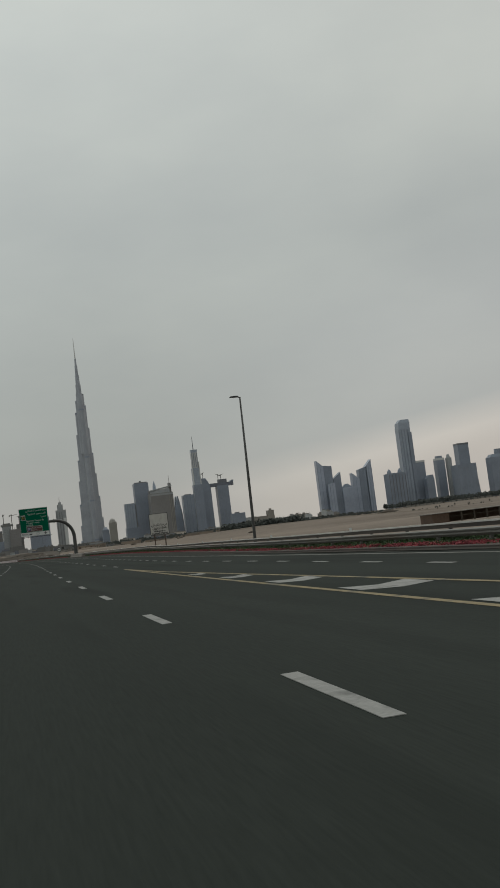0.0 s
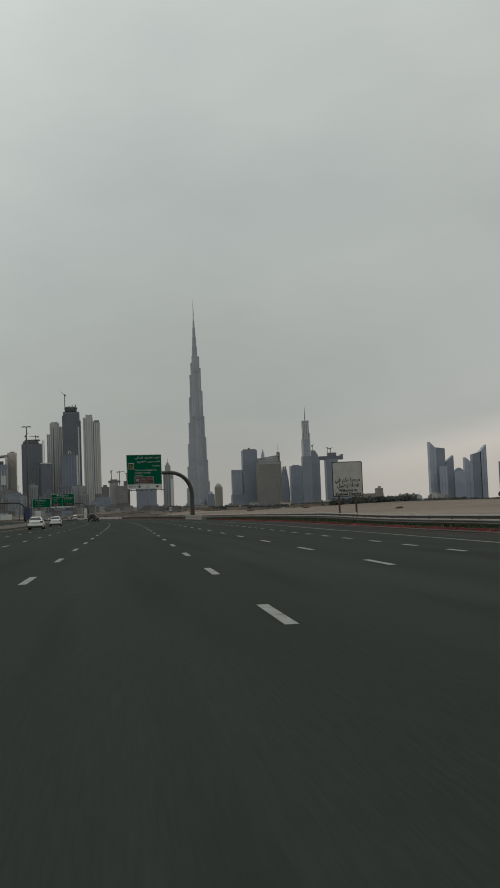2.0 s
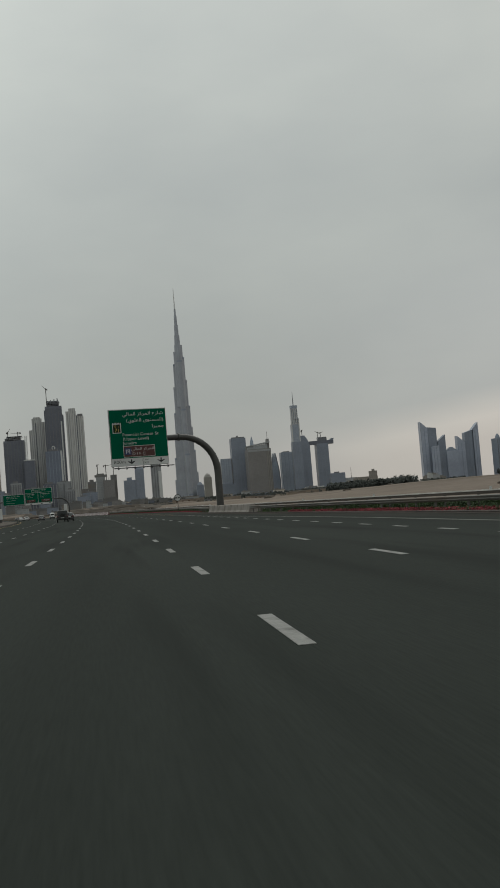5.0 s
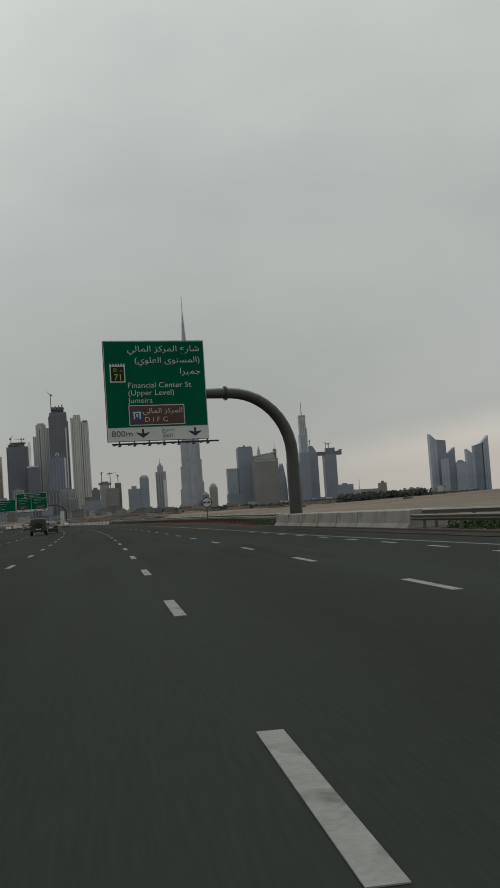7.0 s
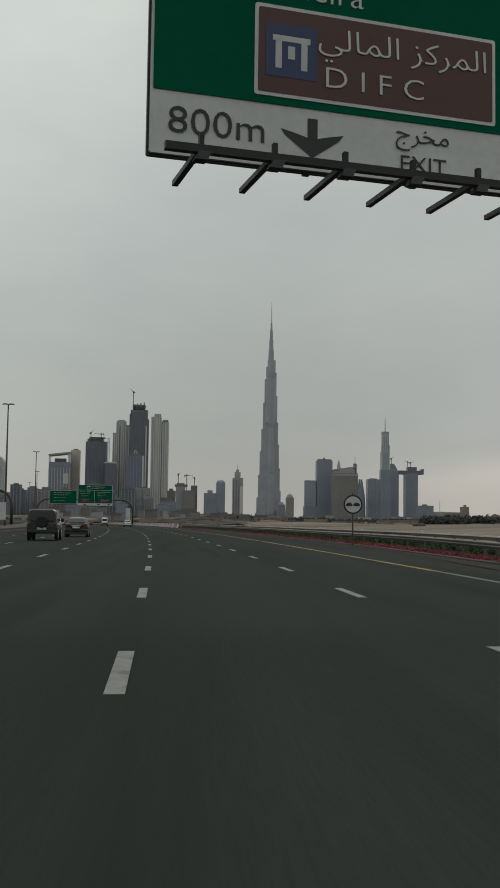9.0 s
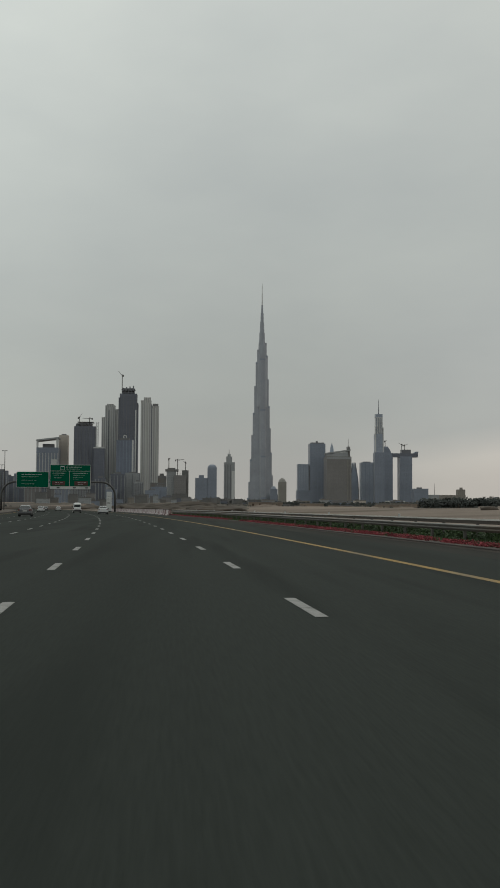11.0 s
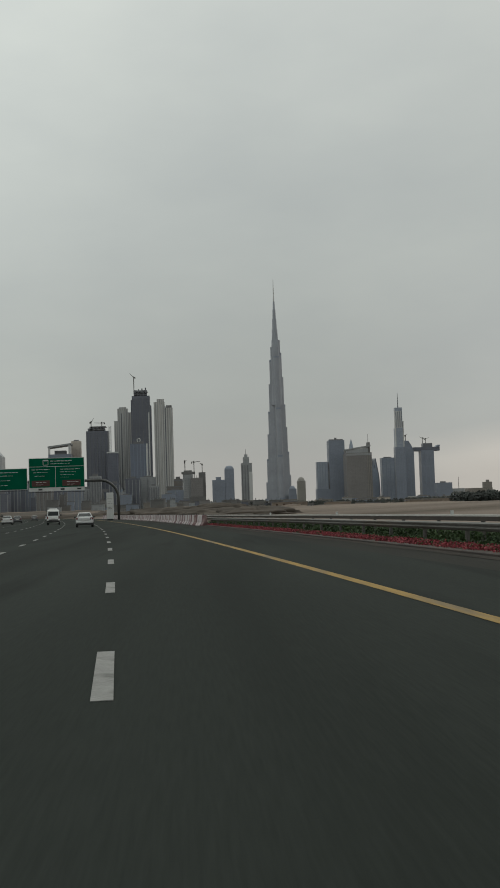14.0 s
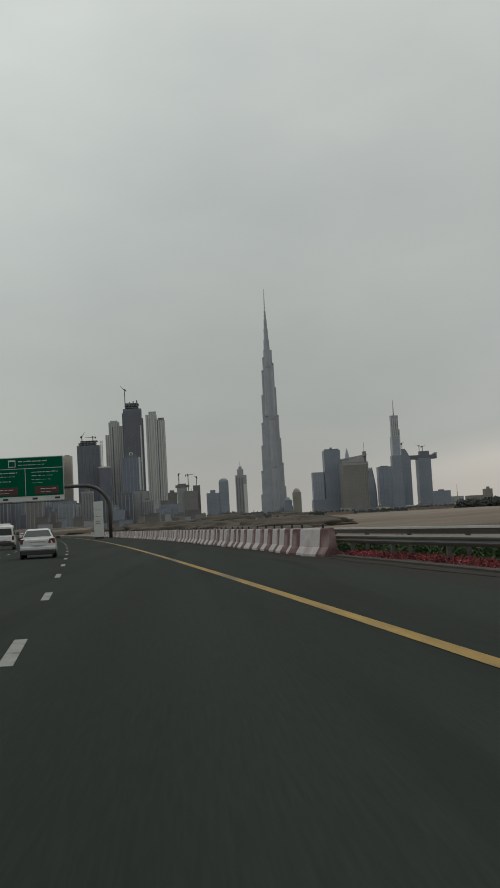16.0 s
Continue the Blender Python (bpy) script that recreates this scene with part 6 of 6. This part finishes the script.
# mounds of dug earth behind the barriers with rubble between them
for i in range(30):
    q = random.Random(210 + i)
    y = 560 + 9.5 * i + q.uniform(-6, 6)
    x = bend(min(y, 860)) + 29 + q.uniform(0, 9 + 1.6 * i)
    L, W, h = q.uniform(5, 12), q.uniform(3, 6), q.uniform(0.9, 2.1) * (1 + 0.02 * i)
    bm = bmesh.new()
    bmesh.ops.create_icosphere(bm, subdivisions=4, radius=1.0)
    for v in bm.verts:
        k = 1 + 0.35 * noise.noise(v.co * 1.8 + Vector((i * 2.7, 0, 0))) + 0.12 * noise.noise(v.co * 6 + Vector((0, i * 1.9, 0)))
        v.co = Vector((v.co.x * L * k, v.co.y * W * k, max(-0.3, v.co.z) * h * k))
    ob = link("earth_mound", bm, M["earth"] if i % 4 else M["soil"], smooth=True)
    ob.matrix_basis = Matrix.Translation((x, y, land(x, y) - 0.1)) @ Matrix.Rotation(q.uniform(-0.4, 0.4), 4, "Z")
    tagged(ob, "rough mound of grey-brown dug earth behind the barriers" if i % 4 else "rough mound of dark brown soil behind the barriers", "earth mound", "mounds of dug earth")
for i in range(22):
    q = random.Random(310 + i)
    y = 590 + 9 * i + q.uniform(-5, 5)
    x = bend(min(y, 860)) + 32 + q.uniform(0, 14 + 2.0 * i)
    bm = bmesh.new()
    bmesh.ops.create_icosphere(bm, subdivisions=2, radius=1.0)
    for v in bm.verts:
        k = 1 + 0.6 * noise.noise(v.co * 2.3 + Vector((i * 1.7, 5, 0)))
        v.co = Vector((v.co.x * 1.5 * k, v.co.y * 0.9 * k, v.co.z * 0.55 * k))
    ob = link("rubble_pile", bm, M["concrete"] if i % 2 else M["hoarding"], smooth=False)
    ob.matrix_basis = Matrix.Translation((x, y, land(x, y) + 0.35)) @ Matrix.Rotation(q.uniform(0, 3), 4, "Z")
    tagged(ob, "small pile of pale broken concrete on dug earth" if i % 2 else "small pile of beige rubble on dug earth", "rubble", "rubble piles")
# low earth banks and stacked fill where the sand meets the buildings
for i in range(16):
    q = random.Random(70 + i)
    x = 70 + 27 * i + q.uniform(-10, 10)
    y = 1150 + q.uniform(-160, 260)
    bm = bmesh.new()
    bmesh.ops.create_icosphere(bm, subdivisions=3, radius=1.0)
    L, h = q.uniform(14, 30), q.uniform(1.6, 3.6)
    for v in bm.verts:
        k = 1 + 0.3 * noise.noise(v.co * 2.5 + Vector((i * 3.1, 0, 0)))
        v.co = Vector((v.co.x * L * k, v.co.y * 7 * k, max(-0.3, v.co.z) * h * k))
    ob = link("earth_bank", bm, M["sand"] if i % 3 else M["soil"], smooth=True)
    ob.matrix_basis = Matrix.Translation((x, y, land(x, y) - 0.2))
    tagged(ob, "long low bank of brown earth on the sandy plain" if i % 3 else "long low bank of dark dug earth on the plain", "earth bank", "banks of earth")
for i, (x, y) in enumerate(((62, 380), (84, 420), (52, 440), (118, 520), (70, 300))):
    bm = bmesh.new()
    q = random.Random(40 + i)
    bmesh.ops.create_icosphere(bm, subdivisions=2, radius=1.0)
    for v in bm.verts:
        v.co = Vector((v.co.x * q.uniform(1.4, 1.7), v.co.y, v.co.z * 0.45)) * (1 + 0.25 * noise.noise(v.co * 2 + Vector((i, 0, 0))))
    ob = link("spoil_heap", bm, M["soil"], smooth=True)
    ob.matrix_basis = Matrix.Translation((x, y, land(x, y) + 0.1)) @ Matrix.Rotation(i, 4, "Z") @ Matrix.Scale(0.7 + 0.2 * (i % 3), 4)
    tagged(ob, "low brown heap of dug soil on the sand", "soil heap", "heaps of dug soil")

# small signs on the median
for x, y, w, h, mt, lb in ((-19.9, 250, 2.1, 1.0, "sign_white", "small white panel on two legs standing on the median"), (-15.3, 240, 0.9, 1.9, "blue", "small dark blue sign on the median"), (-17.6, 395, 1.7, 2.6, "sign_white", "upright pale panel on the median")):
    t = thing("median_sign", lb, "sign", on_road(x, y, 0.2))
    bm = bmesh.new()
    box(bm, -w / 2, w / 2, -0.05, 0.05, 1.0, 1.0 + h, 0.02)
    part("panel", bm, M[mt], t)
    for s in (-1, 1):
        bm = bmesh.new()
        tube(bm, [(s * w * 0.35, 0.08, -0.2), (s * w * 0.35, 0.08, 1.2)], [0.04, 0.04], 8)
        part("leg", bm, M["pole"], t)


# ---------------------------------------------------------------- vehicles
def loft(bm, sections):
    """Skin through rings of points, closed at both ends."""
    rings = [[bm.verts.new(p) for p in s] for s in sections]
    k = len(rings[0])
    for a, b in zip(rings, rings[1:]):
        for i in range(k):
            bm.faces.new((a[i], a[(i + 1) % k], b[(i + 1) % k], b[i]))
    bm.faces.new(rings[0][::-1])
    bm.faces.new(rings[-1])
    bmesh.ops.recalc_face_normals(bm, faces=bm.faces[:])


def car_ring(y, half, z0, z1, tuck=0.1, crown=0.05):
    m = (z0 + z1) / 2
    return [(-half + tuck, y, z0), (half - tuck, y, z0), (half, y, z0 + (m - z0) * 0.7), (half, y, m + (z1 - m) * 0.35), (half - 0.06, y, z1 - crown * 0.6), (half * 0.6, y, z1), (-half * 0.6, y, z1), (-half + 0.06, y, z1 - crown * 0.6), (-half, y, m + (z1 - m) * 0.35), (-half, y, z0 + (m - z0) * 0.7)]


def cabin_ring(y, lo, hi, z0, z1):
    return [(-lo, y, z0), (lo, y, z0), (lo - (lo - hi) * 0.5, y, (z0 + z1) / 2), (hi, y, z1 - 0.07), (hi - 0.12, y, z1), (-hi + 0.12, y, z1), (-hi, y, z1 - 0.07), (-lo + (lo - hi) * 0.5, y, (z0 + z1) / 2)]


def quad(bm, pts, thick):
    a = [bm.verts.new(p) for p in pts]
    n = (a[1].co - a[0].co).cross(a[3].co - a[0].co).normalized() * thick
    b = [bm.verts.new(v.co - n) for v in a]
    bm.faces.new(a)
    bm.faces.new(b[::-1])
    for i in range(4):
        j = (i + 1) % 4
        bm.faces.new((a[i], b[i], b[j], a[j]))


def wheels(car, half, ys, r):
    """Four tyres, each with its rim."""
    for y in ys:
        for s in (-1, 1):
            bm = bmesh.new()
            x0, x1 = s * (half - 0.21), s * (half - 0.01)
            tube(bm, [(x0, y, r), (x0 + s * 0.02, y, r), (x1 - s * 0.02, y, r), (x1, y, r)], [r * 0.93, r, r, r * 0.93], 22)
            tyre = part("wheel", bm, M["tyre"], car)
            bm = bmesh.new()
            tube(bm, [(x1 - s * 0.03, y, r), (x1 + s * 0.006, y, r)], [r * 0.66, r * 0.62], 18)
            part("rim", bm, M["rim"], tyre, "silver alloy rim")


def sedan(label, paint, group=""):
    c = thing("sedan", label, "car", group=group)
    P = M[paint]
    bm = bmesh.new()
    loft(bm, [car_ring(-2.22, 0.70, 0.36, 0.92), car_ring(-2.14, 0.82, 0.26, 1.00), car_ring(-1.75, 0.87, 0.22, 1.02), car_ring(-0.9, 0.88, 0.20, 0.97), car_ring(0.6, 0.88, 0.20, 0.94), car_ring(1.3, 0.87, 0.21, 0.90), car_ring(1.95, 0.82, 0.24, 0.80), car_ring(2.2, 0.66, 0.32, 0.66)])
    part("body", bm, P, c, smooth=False)
    bm = bmesh.new()
    loft(bm, [cabin_ring(-1.78, 0.74, 0.66, 0.98, 1.04), cabin_ring(-1.15, 0.79, 0.60, 0.96, 1.39), cabin_ring(-0.5, 0.80, 0.60, 0.95, 1.46), cabin_ring(0.1, 0.80, 0.60, 0.93, 1.45), cabin_ring(0.75, 0.78, 0.60, 0.92, 1.18), cabin_ring(1.15, 0.74, 0.66, 0.88, 0.95)])
    cab = part("cabin", bm, P, c)
    bm = bmesh.new()
    quad(bm, [(-0.66, -1.735, 1.085), (0.66, -1.735, 1.085), (0.53, -1.19, 1.375), (-0.53, -1.19, 1.375)], 0.012)
    part("rear_window", bm, M["glass"], cab, "dark rear window")
    bm = bmesh.new()
    quad(bm, [(0.66, 1.10, 1.0), (-0.66, 1.10, 1.0), (-0.54, 0.30, 1.41), (0.54, 0.30, 1.41)], 0.012)
    part("windscreen", bm, M["glass"], cab)
    for s in (-1, 1):
        for y0, y1, t0, t1 in ((-1.25, -0.42, -1.02, -0.42), (-0.36, 0.68, -0.36, 0.22)):
            bm = bmesh.new()
            q = [(s * 0.800, y0, 1.02), (s * 0.805, y1, 1.0), (s * 0.635, t1, 1.37), (s * 0.635, t0, 1.36)]
            quad(bm, q if s > 0 else q[::-1], 0.012)
            part("side_window", bm, M["glass"], cab)
        bm = bmesh.new()
        box(bm, s * 0.88 - 0.10 + s * 0.08, s * 0.88 + 0.10 + s * 0.08, 0.52, 0.66, 0.92, 1.06, 0.03)
        part("mirror", bm, M["plastic"], c)
        bm = bmesh.new()
        prism(bm, [(s * 0.665 - 0.165, -2.245), (s * 0.665 + 0.165, -2.185), (s * 0.70 + 0.16, -1.98), (s * 0.665 - 0.165, -1.98)], 0.74, 0.96, [(s * 0.70 - 0.12, -2.235), (s * 0.70 + 0.11, -2.185), (s * 0.73 + 0.12, -1.98), (s * 0.70 - 0.12, -1.98)])
        bmesh.ops.recalc_face_normals(bm, faces=bm.faces[:])
        part("tail_light", bm, M["tail"], c, "dark red tail light")
    bm = bmesh.new()
    box(bm, -0.82, 0.82, -2.28, -2.10, 0.41, 0.60, 0.04)
    part("bumper", bm, P, c)
    bm = bmesh.new()
    box(bm, -0.80, 0.80, -2.285, -2.0, 0.20, 0.40, 0.02)
    part("lower_valance", bm, M["plastic"], c, "black lower bumper")
    bm = bmesh.new()
    box(bm, -0.26, 0.26, -2.29, -2.25, 0.66, 0.78)
    part("plate", bm, M["plate"], c, "plain pale number plate")
    bm = bmesh.new()
    box(bm, -0.36, 0.36, -2.27, -2.18, 0.81, 0.86, 0.01)
    part("boot_trim", bm, M["rim"], c, "chrome boot trim")
    wheels(c, 0.88, (-1.35, 1.32), 0.32)
    return c


def van(label):
    c = thing("minibus", label, "van")
    P = M["car_white"]
    bm = bmesh.new()
    loft(bm, [car_ring(-2.30, 0.78, 0.40, 1.10), car_ring(-2.24, 0.84, 0.30, 1.18), car_ring(-1.0, 0.86, 0.26, 1.18), car_ring(1.4, 0.86, 0.26, 1.18), car_ring(2.1, 0.84, 0.28, 1.12), car_ring(2.36, 0.76, 0.34, 0.95)])
    part("body", bm, P, c)
    bm = bmesh.new()
    loft(bm, [cabin_ring(-2.22, 0.82, 0.72, 1.12, 1.90), cabin_ring(-2.05, 0.83, 0.74, 1.12, 2.06), cabin_ring(0.6, 0.83, 0.74, 1.12, 2.08), cabin_ring(1.35, 0.82, 0.72, 1.12, 1.98), cabin_ring(2.2, 0.78, 0.70, 1.06, 1.20)])
    cab = part("cabin", bm, P, c)
    bm = bmesh.new()
    quad(bm, [(-0.68, -2.262, 1.24), (0.68, -2.262, 1.24), (0.64, -2.215, 1.84), (-0.64, -2.215, 1.84)], 0.012)
    part("rear_window", bm, M["glass"], cab, "wide dark rear window")
    for s in (-1, 1):
        for y0, y1 in ((-2.0, -0.75), (-0.68, 0.5), (0.57, 1.5)):
            bm = bmesh.new()
            q = [(s * 0.832, y0, 1.24), (s * 0.832, y1, 1.24), (s * 0.79, y1 - (0.25 if y1 > 1 else 0), 1.78), (s * 0.79, y0, 1.78)]
            quad(bm, q if s > 0 else q[::-1], 0.012)
            part("side_window", bm, M["glass"], cab)
        bm = bmesh.new()
        box(bm, s * 0.99 - 0.10, s * 0.99 + 0.10, 1.65, 1.8, 1.20, 1.45, 0.03)
        part("mirror", bm, M["plastic"], c)
        bm = bmesh.new()
        box(bm, s * 0.76 - 0.08, s * 0.76 + 0.08, -2.34, -2.2, 0.82, 1.16, 0.02)
        part("tail_light", bm, M["tail"], c, "upright red tail light")
    bm = bmesh.new()
    box(bm, -0.82, 0.82, -2.38, -2.2, 0.36, 0.62, 0.04)
    part("bumper", bm, M["plastic"], c, "dark rear bumper")
    bm = bmesh.new()
    box(bm, -0.26, 0.26, -2.36, -2.3, 0.78, 0.90)
    part("plate", bm, M["plate"], c, "plain pale number plate")
    bm = bmesh.new()
    box(bm, -0.52, 0.52, -0.9, 0.5, 2.06, 2.20, 0.05)
    part("roof_unit", bm, P, c, "white roof cooling unit")
    bm = bmesh.new()
    box(bm, -0.60, 0.60, -2.345, -2.28, 0.64, 0.74)
    part("lower_panel", bm, M["plastic"], c)
    wheels(c, 0.86, (-1.35, 1.35), 0.33)
    return c


def offroader(label):
    c = thing("offroad_car", label, "car")
    P = M["car_black"]
    bm = bmesh.new()
    loft(bm, [car_ring(-2.1, 0.84, 0.50, 1.10), car_ring(-2.02, 0.90, 0.42, 1.16), car_ring(0.6, 0.91, 0.40, 1.16), car_ring(1.9, 0.88, 0.42, 1.10), car_ring(2.1, 0.80, 0.48, 1.0)])
    part("body", bm, P, c)
    bm = bmesh.new()
    loft(bm, [cabin_ring(-2.02, 0.86, 0.76, 1.12, 1.80), cabin_ring(-1.9, 0.87, 0.77, 1.12, 1.86), cabin_ring(0.2, 0.87, 0.77, 1.12, 1.86), cabin_ring(0.75, 0.85, 0.76, 1.12, 1.20)])
    cab = part("cabin", bm, P, c)
    bm = bmesh.new()
    quad(bm, [(-0.70, -2.055, 1.24), (0.70, -2.055, 1.24), (0.66, -2.025, 1.72), (-0.66, -2.025, 1.72)], 0.012)
    part("rear_window", bm, M["glass"], cab)
    for s in (-1, 1):
        for y0, y1 in ((-1.8, -0.85), (-0.78, 0.15)):
            bm = bmesh.new()
            q = [(s * 0.872, y0, 1.22), (s * 0.872, y1, 1.22), (s * 0.815, y1, 1.72), (s * 0.815, y0, 1.72)]
            quad(bm, q if s > 0 else q[::-1], 0.012)
            part("side_window", bm, M["glass"], cab)
        bm = bmesh.new()
        box(bm, s * 1.0 - 0.10, s * 1.0 + 0.10, 0.5, 0.64, 1.12, 1.34, 0.03)
        part("mirror", bm, M["plastic"], c)
        bm = bmesh.new()
        box(bm, s * 0.78 - 0.07, s * 0.78 + 0.07, -2.13, -2.02, 0.86, 1.02, 0.02)
        part("tail_light", bm, M["tail"], c)
    bm = bmesh.new()
    tube(bm, [(0, -2.10, 1.12), (0, -2.16, 1.12), (0, -2.30, 1.12), (0, -2.34, 1.12)], [0.28, 0.36, 0.36, 0.30], 24)
    part("spare_wheel", bm, M["tyre"], c, "black covered spare wheel")
    bm = bmesh.new()
    box(bm, -0.86, 0.86, -2.2, -2.02, 0.46, 0.64, 0.03)
    part("bumper", bm, M["plastic"], c)
    bm = bmesh.new()
    box(bm, -0.26, 0.26, -2.225, -2.19, 0.66, 0.78)
    part("plate", bm, M["plate"], c, "plain pale number plate")
    wheels(c, 0.92, (-1.25, 1.3), 0.40)
    return c


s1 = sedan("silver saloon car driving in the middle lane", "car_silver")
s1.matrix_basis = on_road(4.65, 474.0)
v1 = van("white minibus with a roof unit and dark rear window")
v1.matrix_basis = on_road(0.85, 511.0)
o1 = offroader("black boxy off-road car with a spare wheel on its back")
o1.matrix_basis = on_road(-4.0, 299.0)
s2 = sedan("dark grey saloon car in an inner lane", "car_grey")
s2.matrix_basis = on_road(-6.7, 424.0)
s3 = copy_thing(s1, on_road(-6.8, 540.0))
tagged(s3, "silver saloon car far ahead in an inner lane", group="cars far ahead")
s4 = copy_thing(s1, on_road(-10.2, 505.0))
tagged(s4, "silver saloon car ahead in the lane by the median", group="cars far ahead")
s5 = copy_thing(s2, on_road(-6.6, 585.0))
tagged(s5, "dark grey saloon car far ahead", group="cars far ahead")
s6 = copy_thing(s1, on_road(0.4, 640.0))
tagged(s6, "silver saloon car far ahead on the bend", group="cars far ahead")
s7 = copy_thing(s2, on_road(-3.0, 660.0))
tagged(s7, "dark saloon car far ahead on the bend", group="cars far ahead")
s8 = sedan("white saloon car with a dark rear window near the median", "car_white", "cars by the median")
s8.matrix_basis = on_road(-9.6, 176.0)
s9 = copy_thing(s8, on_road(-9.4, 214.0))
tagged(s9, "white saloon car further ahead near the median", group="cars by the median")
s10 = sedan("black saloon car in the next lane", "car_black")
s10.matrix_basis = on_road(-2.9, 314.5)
